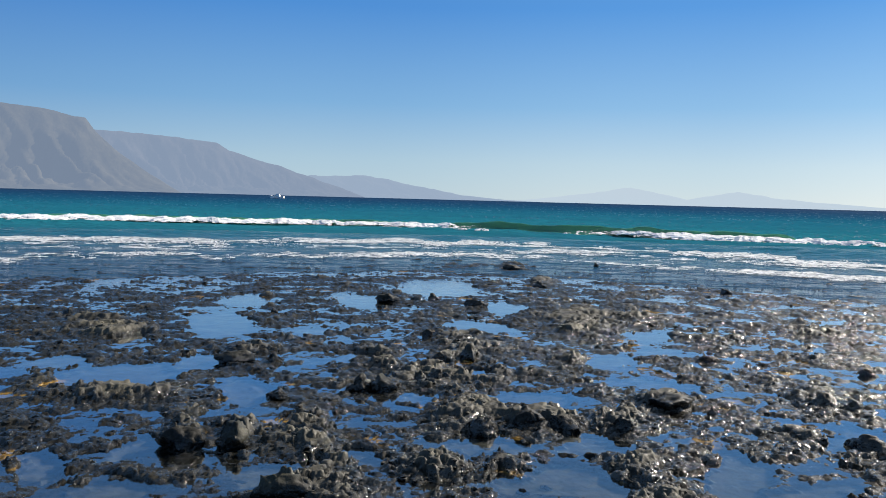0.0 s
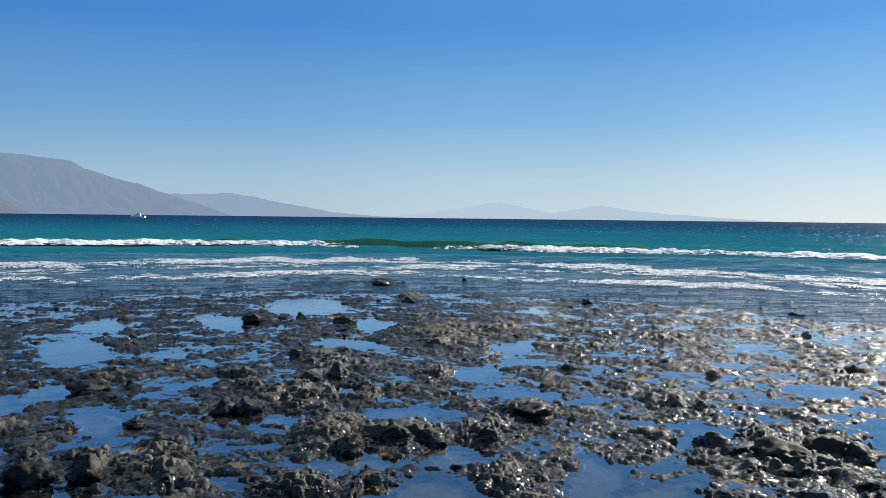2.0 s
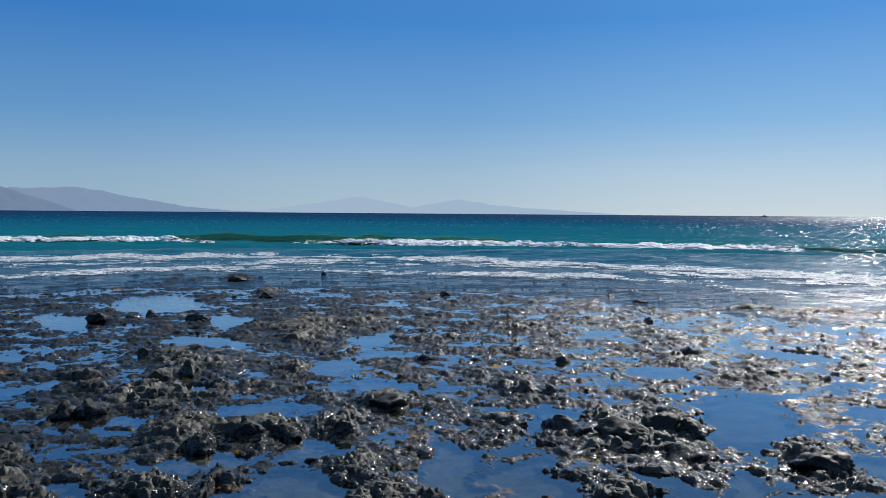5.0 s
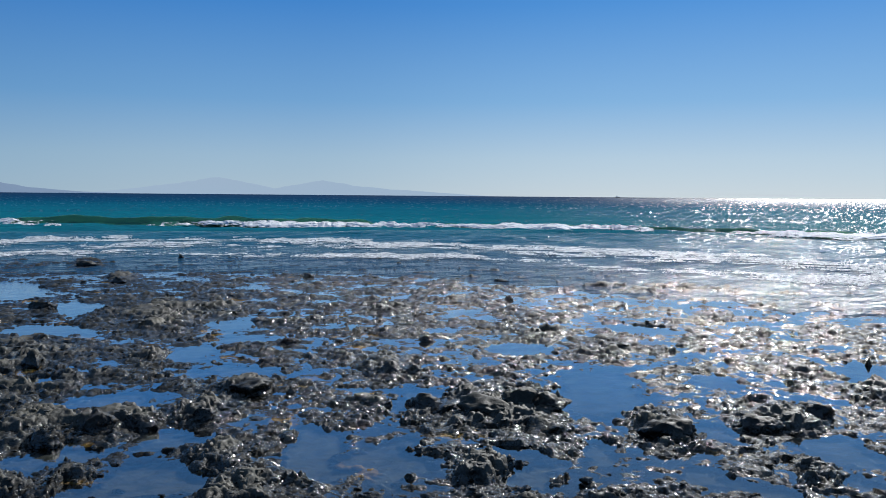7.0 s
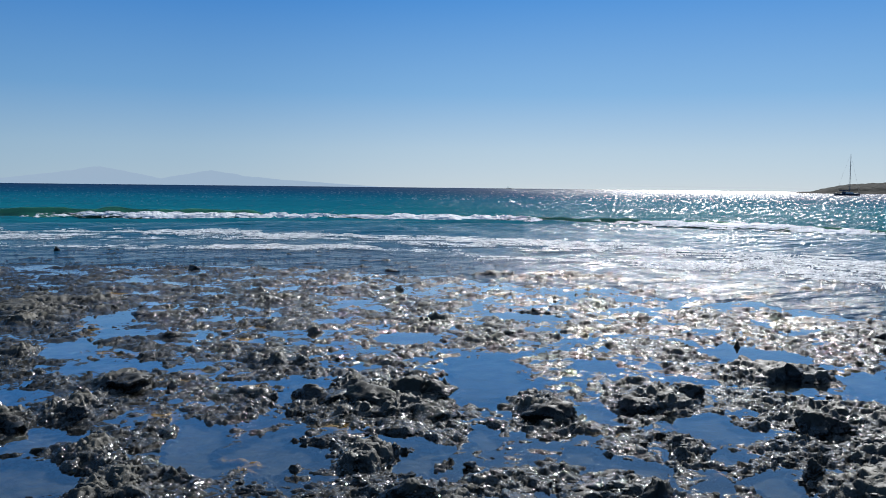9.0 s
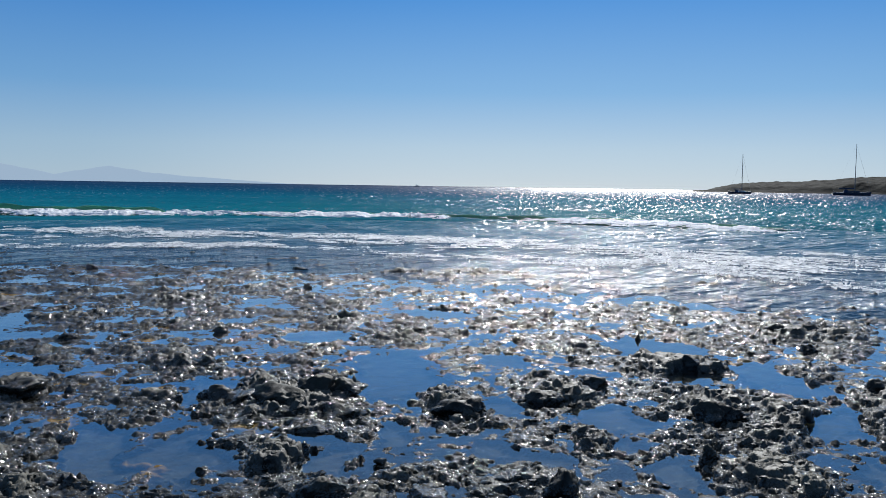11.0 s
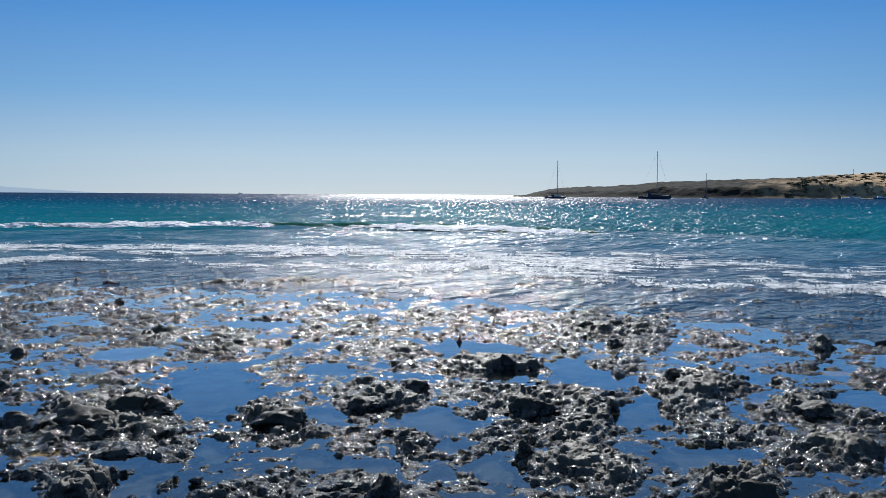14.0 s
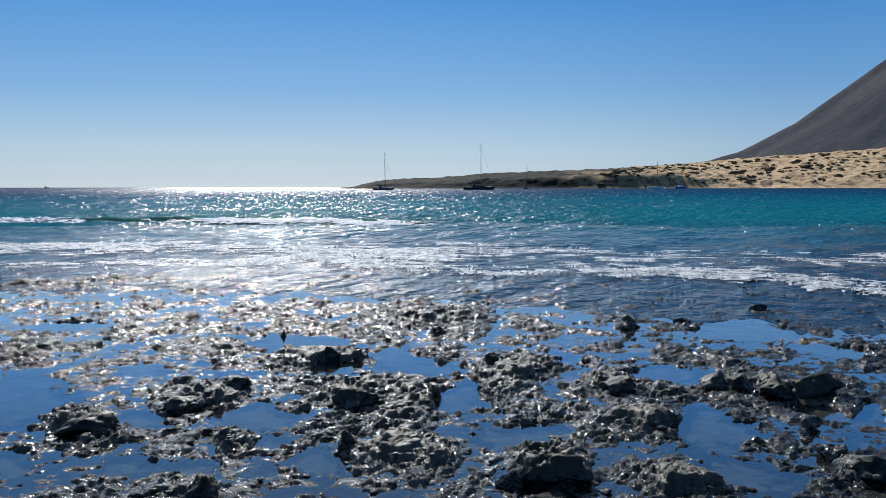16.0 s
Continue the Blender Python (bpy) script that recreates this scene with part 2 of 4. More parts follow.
def foam_material(name, thin=False):
    m, n, l, b = material(name, 0.75)
    w = mapped(n, l)
    l.new(ramp(n, l, grain(n, l, w, 6, 5, 0.65), [(0.3, (0.62, 0.66, 0.70)), (0.6, (0.88, 0.89, 0.90))]), b.inputs["Base Color"])
    bump(n, l, [(grain(n, l, w, 18, 5, 0.7), 0.04, 0.8)], b)
    if thin:
        # bubbles with clear water between them
        lace = mixed(n, l, 0.5, grain(n, l, w, 3.2, 4, 0.65), grain(n, l, w, 13, 3, 0.6))
        l.new(ramp(n, l, lace, [(0.38, grey(0.03)), (0.60, grey(0.92))]), b.inputs["Alpha"])
    return m


POOL, SEA, WAVE, FOAM, LACE = pool_material(), sea_material(), wave_material(), foam_material("white sea foam"), foam_material("thin sea foam", True)


def land_material(name, low, high, scale, veil=0.0, haze=(0.30, 0.42, 0.60), rough=0.9, depth=0.5, streak=(1, 1, 0.3)):
    """Dry land; for far land, veil mixes in a painted glow of haze colour."""
    m, n, l, b = material(name, rough)
    b.inputs["Specular IOR Level"].default_value = 0.05
    w = mapped(n, l, streak)
    a, f = grain(n, l, w, scale, 5, 0.6), grain(n, l, w, scale * 7, 4, 0.6)
    c = mixed(n, l, ramp(n, l, a, [(0.35, grey(0)), (0.65, grey(1))]), low, high)
    c = mixed(n, l, ramp(n, l, f, [(0.4, grey(0.6)), (0.62, grey(0))]), c, mixed(n, l, 1.0, c, grey(0.6), "MULTIPLY"))
    l.new(c, b.inputs["Base Color"])
    bump(n, l, [(a, depth / scale * 0.2, 0.6), (f, depth / scale * 0.05, 0.6)], b)
    # a flat glow in the material stands for the hazy air between
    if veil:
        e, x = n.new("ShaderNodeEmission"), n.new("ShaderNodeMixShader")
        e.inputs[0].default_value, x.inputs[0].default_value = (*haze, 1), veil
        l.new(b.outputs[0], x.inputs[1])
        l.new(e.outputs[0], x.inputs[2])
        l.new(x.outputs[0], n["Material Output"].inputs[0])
    return m


def plain(name, colour, rough=0.5, metal=0.0, scale=3.0, vary=0.25):
    m, n, l, b = material(name, rough, metal)
    a = grain(n, l, mapped(n, l), scale, 4)
    l.new(ramp(n, l, a, [(0.3, tuple(v * (1 - vary) for v in colour)), (0.7, colour)]), b.inputs["Base Color"])
    return m


# ---------------------------------------------------------------- number noise
def _hash(ix, iy, seed):
    h = (ix.astype(np.int64) * 374761393 + iy.astype(np.int64) * 668265263 + seed * 1442695041) & 0xFFFFFFFF
    h = ((h ^ (h >> 13)) * 1274126177) & 0xFFFFFFFF
    return (h ^ (h >> 16)) & 0xFFFFFFFF


def smooth_noise(x, y, seed=0):
    """Gradient noise, about -1 to 1."""
    ix, iy = np.floor(x), np.floor(y)
    fx, fy = x - ix, y - iy
    u, v = fx * fx * fx * (fx * (fx * 6 - 15) + 10), fy * fy * fy * (fy * (fy * 6 - 15) + 10)
    out = 0.0
    for dx in (0, 1):
        for dy in (0, 1):
            a = _hash(ix + dx, iy + dy, seed) * (2 * math.pi / 4294967296.0)
            g = np.cos(a) * (fx - dx) + np.sin(a) * (fy - dy)
            out = out + g * (u if dx else 1 - u) * (v if dy else 1 - v)
    return out * 1.6


def octaves(x, y, seed=0, count=4, gain=0.5):
    out, amp = 0.0, 1.0
    for k in range(count):
        out = out + amp * smooth_noise(x * 2 ** k + 17.3 * k, y * 2 ** k - 9.1 * k, seed + k)
        amp *= gain
    return out


def cells(x, y, seed=0):
    """Distances to the nearest two of scattered points, and a random value for the nearest."""
    ix, iy = np.floor(x), np.floor(y)
    f1, f2, idn = np.full(x.shape, 9.0), np.full(x.shape, 9.0), np.zeros(x.shape)
    for dx in (-1, 0, 1):
        for dy in (-1, 0, 1):
            h = _hash(ix + dx, iy + dy, seed)
            px, py = ix + dx + (h & 0xFFFF) / 65536.0, iy + dy + (h >> 16) / 65536.0
            d = np.hypot(px - x, py - y)
            near = d < f1
            f2 = np.where(near, f1, np.minimum(f2, d))
            idn = np.where(near, (h % 9973) / 9973.0, idn)
            f1 = np.where(near, d, f1)
    return f1, f2, idn


def step(a, b, v):
    t = np.clip((v - a) / (b - a), 0, 1)
    return t * t * (3 - 2 * t)


# ---------------------------------------------------------------- meshes
def sheet(name, x, y, z, mat, keep=None, closed=False):
    """A mesh over a grid of points; keep: which of its quads stay."""
    rows, cols = x.shape
    idx = np.arange(rows * cols).reshape(rows, cols)
    if closed:
        idx = np.concatenate([idx, idx[:, :1]], axis=1)
    q = np.stack([idx[:-1, :-1], idx[:-1, 1:], idx[1:, 1:], idx[1:, :-1]], -1)
    q = q[keep] if keep is not None else q.reshape(-1, 4)
    co = np.stack([x, y, z], -1).reshape(-1, 3)
    if keep is not None:
        used = np.unique(q)
        renum = np.full(len(co), -1)
        renum[used] = np.arange(len(used))
        co, q = co[used], renum[q]
    return raw(name, co, q, mat)


def raw(name, co, faces, mat, smooth=True):
    me = bpy.data.meshes.new(name)
    faces = np.ascontiguousarray(faces, dtype=np.int32)
    k = faces.shape[1]
    me.vertices.add(len(co))
    me.vertices.foreach_set("co", np.ascontiguousarray(co, dtype=np.float32).ravel())
    me.loops.add(faces.size)
    me.loops.foreach_set("vertex_index", faces.ravel())
    me.polygons.add(len(faces))
    me.polygons.foreach_set("loop_start", np.arange(0, faces.size, k, dtype=np.int32))
    me.polygons.foreach_set("use_smooth", np.full(len(faces), smooth))
    me.update(calc_edges=True)
    me.materials.append(mat)
    return new(name, me)


def part(name, bm, mat, parent=None, label=""):
    me = bpy.data.meshes.new(name)
    bm.to_mesh(me)
    bm.free()
    me.materials.append(mat)
    ob = new(name, me)
    ob.parent = parent
    if label:
        tagged(ob, label)
    return ob


def polar(bearing, r):
    b, rr = np.meshgrid(np.radians(bearing), r)
    return rr * np.sin(b), rr * np.cos(b), np.degrees(b), rr


# ---------------------------------------------------------------- the shelf
# x, y, half width, half depth, heading
POOLS_A = [
    (-2.33, 5.26, 0.15, 0.30, -24), (-3.62, 8.55, 0.33, 0.22, -23), (-1.78, 4.84, 0.22, 0.15, -20), (-2.77, 7.97, 0.54, 0.50, -19), (-3.32, 10.05, 0.23,
    0.25, -18), (-1.83, 5.71, 0.19, 0.24, -18), (-2.15, 8.72, 0.27, 0.40, -14), (-2.57, 11.30, 0.40, 1.16, -13), (-1.49, 7.34, 0.23, 0.47, -11), (-2.74,
    13.87, 0.39, 0.83, -11), (-0.91, 5.19, 0.31, 0.27, -10), (-1.26, 10.88, 0.22, 0.23, -7), (-0.56, 9.12, 0.23, 0.23, -4), (-0.85, 13.99, 0.40, 0.91,
    -3), (-0.31, 5.59, 0.19, 0.22, -3), (-0.00, 7.24, 0.17, 0.23, 0),
]
POOLS_B = [
    (0.45, 16.48, 0.76, 1.49, 2), (0.52, 8.39, 0.26, 0.22, 4), (0.88, 11.43, 0.44, 0.51, 4), (0.54, 5.90, 0.29, 0.21, 5), (1.47, 13.50, 0.31, 0.79, 6),
    (1.14, 7.33, 0.28, 0.24, 9), (0.97, 5.09, 0.39, 0.30, 11), (1.28, 5.91, 0.19, 0.29, 12), (2.19, 9.16, 0.26, 0.44, 13), (1.99, 8.07, 0.14, 0.27, 14),
    (3.14, 10.95, 0.40, 0.25, 16), (2.86, 9.69, 0.38, 0.19, 16), (2.41, 8.03, 0.29, 0.27, 17), (2.15, 5.44, 0.19, 0.41, 22), (2.13, 5.09, 0.17, 0.53, 23),
    (2.54, 4.79, 0.24, 0.47, 28),
]
POOLS_C = [
    (3.43, 6.21, 0.24, 0.44, 29), (3.29, 4.56, 0.17, 0.18, 36), (5.55, 7.68, 0.41, 0.41, 36), (3.21, 4.07, 0.19, 0.27, 38), (5.01, 5.72, 0.42, 0.96, 41),
    (3.78, 4.23, 0.13, 0.30, 42), (7.79, 8.15, 0.47, 0.28, 44), (6.23, 5.48, 0.23, 0.29, 49), (4.92, 4.26, 0.18, 0.15, 49), (4.15, 3.57, 0.21, 0.17, 49),
    (4.18, 3.27, 0.16, 0.13, 52), (5.34, 3.54, 0.30, 0.32, 56), (4.92, 3.05, 0.12, 0.19, 58), (7.99, 4.86, 0.50, 0.50, 59), (7.02, 3.79, 0.16, 0.31, 62),
    (4.65, 2.50, 0.13, 0.30, 62),
]
POOLS_D = [
    (7.77, 3.56, 0.25, 0.53, 65), (7.39, 2.99, 0.28, 0.27, 68), (6.50, 2.36, 0.24, 0.54, 70), (6.37, 2.22, 0.15, 0.35, 71), (5.64, 1.78, 0.11, 0.24, 72),
    (5.69, 1.48, 0.29, 0.31, 75), (8.20, 1.91, 0.17, 0.22, 77), (8.09, 0.90, 0.26, 0.37, 84), (6.40, 0.31, 0.26, 0.56, 87), (10.62, 0.38, 0.56, 0.61, 88),
    (5.48, 0.11, 0.38, 0.27, 89), (9.81, -0.41, 0.36, 0.23, 92), (7.06, -0.38, 0.23, 0.22, 93), (7.26, -0.72, 0.13, 0.36, 96), (6.37, -0.70, 0.09, 0.27,
    96),
]
POOLS = POOLS_A + POOLS_B + POOLS_C + POOLS_D
MOUNDS_A = [
    (-3.21, 7.13, 0.23, 0.43, -24), (-4.36, 10.98, 0.62, 0.75, -22), (-2.61, 7.16, 0.42, 0.21, -20), (-3.57, 10.59, 0.48, 0.55, -19), (-1.71, 6.27, 0.17,
    0.48, -15), (-1.28, 6.13, 0.14, 0.38, -12), (-1.91, 9.23, 0.24, 0.44, -12), (-0.83, 6.33, 0.23, 0.48, -7), (-0.58, 5.12, 0.28, 0.37, -6), (-0.16,
    8.14, 0.41, 0.57, -1), (0.23, 5.25, 0.29, 0.33, 3), (0.45, 8.38, 0.53, 0.53, 3), (1.26, 22.30, 0.64, 0.97, 3), (0.60, 9.80, 0.34, 0.83, 3), (0.48,
    6.89, 0.38, 0.56, 4), (0.56, 5.27, 0.18, 0.33, 6), (2.59, 22.38, 0.41, 1.56, 7),
]
MOUNDS_B = [
    (2.69, 17.85, 0.26, 0.88, 9), (1.08, 6.65, 0.26, 0.39, 9), (1.81, 9.12, 0.29, 0.43, 11), (2.63, 12.48, 0.93, 1.54, 12), (1.63, 6.52, 0.18, 0.40, 14),
    (1.52, 5.09, 0.36, 0.34, 17), (1.66, 5.38, 0.30, 0.36, 17), (2.27, 7.30, 0.23, 0.38, 17), (5.64, 11.37, 0.51, 0.57, 26), (2.80, 4.21, 0.17, 0.31, 34),
    (3.03, 4.39, 0.29, 0.22, 35), (3.96, 5.67, 0.65, 0.74, 35), (6.55, 8.51, 0.25, 0.44, 38), (2.84, 3.56, 0.34, 0.25, 39), (6.43, 7.19, 0.31, 0.45, 42),
    (11.1, 12.1, 0.75, 0.55, 42), (11.7, 11.9, 0.8, 0.5, 44),
]
MOUNDS_C = [
    (4.56, 4.41, 0.20, 0.44, 46), (12.4, 11.2, 0.9, 0.4, 48), (5.70, 4.33, 0.32, 0.36, 53), (4.65, 3.23, 0.21, 0.38, 55), (7.41, 4.17, 0.45, 0.49, 61),
    (6.23, 3.11, 0.28, 0.38, 64), (5.98, 2.69, 0.50, 0.70, 66), (5.01, 2.07, 0.35, 0.32, 68), (10.44, 4.27, 0.86, 1.13, 68), (7.42, 2.23, 0.44, 0.58, 73),
    (5.17, 1.15, 0.26, 0.43, 77), (10.81, 1.81, 0.32, 0.59, 80), (7.36, 1.22, 0.27, 0.42, 81), (6.40, 0.77, 0.25, 0.31, 83), (5.17, 0.46, 0.30, 0.25, 85),
    (7.79, -0.01, 0.65, 0.53, 90), (5.65, -0.61, 0.15, 0.43, 96),
]
MOUNDS = MOUNDS_A + MOUNDS_B + MOUNDS_C
# x, y, half width, height
BOULDERS_A = [
    (-4.82, 11.75, 0.09, 0.10), (-1.57, 5.74, 0.15, 0.17), (-1.86, 8.73, 0.18, 0.12), (-1.20, 5.76, 0.15, 0.17), (-2.06, 12.30, 0.11, 0.07), (-1.45, 8.77,
    0.10, 0.08), (-1.16, 7.17, 0.10, 0.07), (-0.73, 4.77, 0.16, 0.14), (-0.46, 7.55, 0.13, 0.13), (-0.23, 7.57, 0.16, 0.14), (-0.41, 14.01, 0.21, 0.15),
    (0.04, 14.49, 0.13, 0.11), (0.08, 7.87, 0.11, 0.10), (0.17, 10.39, 0.08, 0.10), (0.34, 14.47, 0.15, 0.11), (0.25, 7.96, 0.09, 0.09), (0.35, 8.95,
    0.15, 0.15), (0.62, 9.14, 0.16, 0.13), (1.04, 13.60, 0.21, 0.15),
]
BOULDERS_B = [
    (0.57, 6.22, 0.13, 0.14), (2.46, 21.17, 0.19, 0.21), (0.89, 6.40, 0.16, 0.13), (0.69, 4.96, 0.05, 0.06), (2.58, 17.10, 0.18, 0.13), (0.84, 5.05, 0.04,
    0.05), (1.19, 6.34, 0.16, 0.13), (4.98, 22.78, 0.09, 0.10), (1.66, 6.29, 0.09, 0.09), (2.21, 7.08, 0.21, 0.11), (3.35, 9.26, 0.11, 0.09), (2.54, 6.88,
    0.06, 0.07), (6.21, 16.47, 0.14, 0.08), (3.63, 7.14, 0.17, 0.10), (3.89, 7.16, 0.20, 0.10), (4.83, 8.64, 0.10, 0.08), (3.34, 5.88, 0.17, 0.08), (3.48,
    5.76, 0.19, 0.09), (9.47, 14.10, 0.14, 0.09),
]
BOULDERS_C = [
    (3.65, 5.43, 0.21, 0.17), (7.93, 11.51, 0.10, 0.08), (3.94, 5.41, 0.19, 0.15), (2.73, 3.62, 0.18, 0.10), (6.43, 8.41, 0.14, 0.13), (3.78, 4.89, 0.20,
    0.10), (4.18, 5.32, 0.17, 0.11), (3.20, 3.21, 0.15, 0.08), (4.49, 4.34, 0.18, 0.15), (5.26, 4.12, 0.14, 0.13), (3.78, 2.72, 0.15, 0.16), (5.95, 4.16,
    0.13, 0.09), (8.27, 5.28, 0.05, 0.11), (7.31, 4.05, 0.14, 0.12), (5.86, 2.99, 0.16, 0.15), (4.95, 2.50, 0.10, 0.09), (5.95, 2.86, 0.12, 0.10), (9.92,
    4.45, 0.10, 0.12), (10.34, 4.23, 0.10, 0.09),
]
BOULDERS_D = [
    (9.08, 3.68, 0.13, 0.10), (7.66, 2.48, 0.14, 0.10), (4.70, 1.28, 0.10, 0.11), (14.24, 3.46, 0.15, 0.08), (4.90, 1.06, 0.22, 0.20), (10.43, 1.74, 0.18,
    0.14), (7.14, 1.18, 0.15, 0.12), (11.06, 1.15, 0.11, 0.10), (7.57, 0.43, 0.16, 0.14), (16.17, 0.64, 0.11, 0.07), (12.55, 0.35, 0.15, 0.07), (7.55,
    0.21, 0.12, 0.12), (7.45, -0.03, 0.16, 0.17), (7.69, -0.34, 0.24, 0.19), (6.54, -0.30, 0.09, 0.09), (15.17, -1.09, 0.21, 0.07), (6.01, -0.47, 0.11,
    0.09), (5.62, -0.61, 0.16, 0.16),
]
BOULDERS = BOULDERS_A + BOULDERS_B + BOULDERS_C + BOULDERS_D


def ellipse(x, y, cx, cy, a, b, heading):
    """How far out of an ellipse a point lies: 1 on its rim. b is its half length along the heading."""
    s, c = math.sin(radians(heading)), math.cos(radians(heading))
    u, v = (x - cx) * c - (y - cy) * s, (x - cx) * s + (y - cy) * c
    return np.sqrt((u / a) ** 2 + (v / b) ** 2)


SHORE_B = [-180, -120, -70, -26, 0, 26, 45, 67, 91, 120, 150, 180]
SHORE_R = [20, 22, 22, 21.5, 24, 22, 19, 16.5, 15, 16, 18, 20]


def shore(b):
    """Where the sea begins, by bearing."""
    b = np.asarray(b, dtype=float)
    return np.interp(b, SHORE_B, SHORE_R) + (0.5 * octaves(b / 5.0, b * 0 + 0.7, 35, 4, 0.7) if b.size > 1 else 0)


def shelf_height(x, y):
    """The broken rock; left smooth outside the part that the camera's view takes in."""
    r, b = np.hypot(x, y), np.degrees(np.arctan2(x, y))
    ex, ey = x + 0.13 * octaves(x * 2.1, y * 2.1, 13, 5, 0.62), y + 0.15 * octaves(x * 2.1, y * 2.1, 17, 5, 0.62)
    hollow, rise = np.zeros(x.shape), np.zeros(x.shape)
    for cx, cy, a, c, h in POOLS:
        hollow = np.maximum(hollow, 1 - step(0.6, 1.35, ellipse(ex, ey, cx, cy, a, c, h)))
    for cx, cy, a, c, h in MOUNDS:
        rise = np.maximum(rise, np.exp(-1.1 * ellipse(ex, ey, cx, cy, a, c, h) ** 2))
    # how solid the rock is: hollows, a low carpet, and plates in up to three tiers
    solid = 0.62 * octaves(x / 0.85, y / 0.62, 11, 5, 0.6) + 0.95 * rise * (1 - hollow) - 1.0 * hollow
    edge = r - shore(b)
    out = step(-6.5, -3.0, edge + 1.5 * octaves(x / 3.0, y / 3.0, 37, 2))
    solid = solid - 0.16 * out
    tiers = 0.022 * step(0.14, 0.28, solid) + 0.034 * step(0.50, 0.64, solid) + 0.042 * step(0.84, 1.0, solid)
    base = -0.0025 + 0.018 * np.clip(solid, -0.6, 0.3) - 0.055 * step(0.1, 0.9, hollow)
    base = base - 0.012 * out - 0.045 * np.clip(edge - 0.5, 0, 12) - 0.02 * np.clip(edge - 9, 0, 150)
    in_view = step(2.5, 3.6, r) * step(-29.0, -27.5, b) * (1 - step(95.5, 97.0, b))
    firm = step(0.05, 0.45, solid)
    wx, wy = x + 0.08 * octaves(x * 4, y * 4, 3, 3, 0.6), y + 0.08 * octaves(x * 4, y * 4, 7, 3, 0.6)
    # bowls worn into the plates, with sharp rims between them
    f1, f2, idn = cells(wx * 4.6, wy * 4.0, 5)
    g1, g2, idm = cells(wx * 10.5 + 0.5 * idn, wy * 9.0, 6)
    k1, k2, idk = cells(wx * 21 + 0.3 * idm, wy * 17, 8)
    bowls = (0.008 + 0.036 * firm) * (np.minimum(f1, 0.62) ** 2 * (0.5 + idn) - 0.18) + (0.003 + 0.016 * firm) * (np.minimum(g1, 0.6) ** 2 * (0.4 + 1.2 * idm) - 0.16)
    # a carpet of stones, half under water
    stones = 0.019 * idm ** 2.2 * np.minimum(np.clip(1 - (g1 * 1.5) ** 2, 0, 1), 0.6) * 1.3 + 0.012 * idk ** 1.3 * np.minimum(np.clip(1 - (k1 * 1.45) ** 2, 0, 1), 0.65) * 1.3
    strewn = (0.25 + 0.9 * step(-0.3, 0.4, octaves(x / 0.7, y / 0.5, 27, 3))) * (1 - 0.85 * firm)
    # broken edges
    broken = (0.014 * (idm - 0.5) + 0.006 * (idk - 0.5)) * (1.0 - 0.45 * firm) + 0.016 * firm * (0.3 - np.abs(octaves(wx * 5, wy * 5, 23, 3, 0.6)))
    crack = 0.030 * firm * (1 - step(0.02, 0.09, f2 - f1)) * step(0.4, 0.6, idn)
    fine = 0.010 * octaves(wx * 6, wy * 6, 29, 4, 0.6) * (0.6 + 0.6 * firm)
    keep = 1 - 0.75 * step(0.55, 0.95, hollow)
    return base + in_view * (tiers + keep * (bowls + 1.35 * stones * strewn - crack + broken + fine) - 0.002)


FAN = np.concatenate([np.linspace(-180, -29, 90)[:-1], np.linspace(-29, 97, 1320), np.linspace(97, 180, 56)[1:-1]])
REACH = np.concatenate([[0.02], np.linspace(0.15, 3.2, 26)[:-1], np.geomspace(3.2, 4.3, 60)[:-1], np.geomspace(4.3, 24, 690)[:-1], np.geomspace(24, 4950, 46)])
gx, gy, gb, gr = polar(FAN, REACH)
gz = np.empty(gx.shape)
for k in range(0, len(gx), 60):
    gz[k:k + 60] = shelf_height(gx[k:k + 60], gy[k:k + 60])
gz = np.where(gr < 3.2, np.maximum(gz, -0.05), np.maximum(gz, -4.0))
away = np.abs((gb - 34 + 180) % 360 - 180)
gz = gz + step(85, 125, away) * (step(4, 60, gr) * 2.2 + 4.0 * step(20, 60, gr))
ground = sheet("ground", gx, gy, gz, ROCK, closed=True)
tagged(ground, "dark wet lava rock shelf broken by tide pools", "rock shelf", kind="structure")

px, py, pb, pr = polar(np.linspace(-180, 180, 361)[:-1], np.geomspace(0.02, 1, 60))
pr = pr * (shore(pb) - 2.6)
px, py = pr * np.sin(np.radians(pb)), pr * np.cos(np.radians(pb))
pools = sheet("pool_water", px, py, np.zeros(px.shape), POOL, closed=True)
pools.visible_shadow = False
tagged(pools, "clear still water standing in the tide pools, mirroring the sky", "tide pools", kind="structure")

# ---------------------------------------------------------------- the sea
SEA_FAN = np.concatenate([np.linspace(-180, -36, 40)[:-1], np.linspace(-36, 104, 520), np.linspace(104, 180, 30)[1:-1]])
OUT = np.concatenate([np.linspace(0, 40, 125)[:-1], np.geomspace(40, 4930, 110)])


def swell(x, y, b, out):
    r = np.hypot(x, y)
    amp = step(0, 14, out) * (1 - step(150, 900, r))
    z = 0.05 * np.sin(r * 1.05 + 1.6 * octaves(x / 14, y / 14, 41, 2)) * (0.6 + 0.6 * smooth_noise(x / 9, y / 9, 43))
    z = z + 0.05 * octaves(x / 2.6, y / 1.7, 44, 3) + 0.10 * octaves(x / 18, y / 10, 47, 2)
    return z * amp


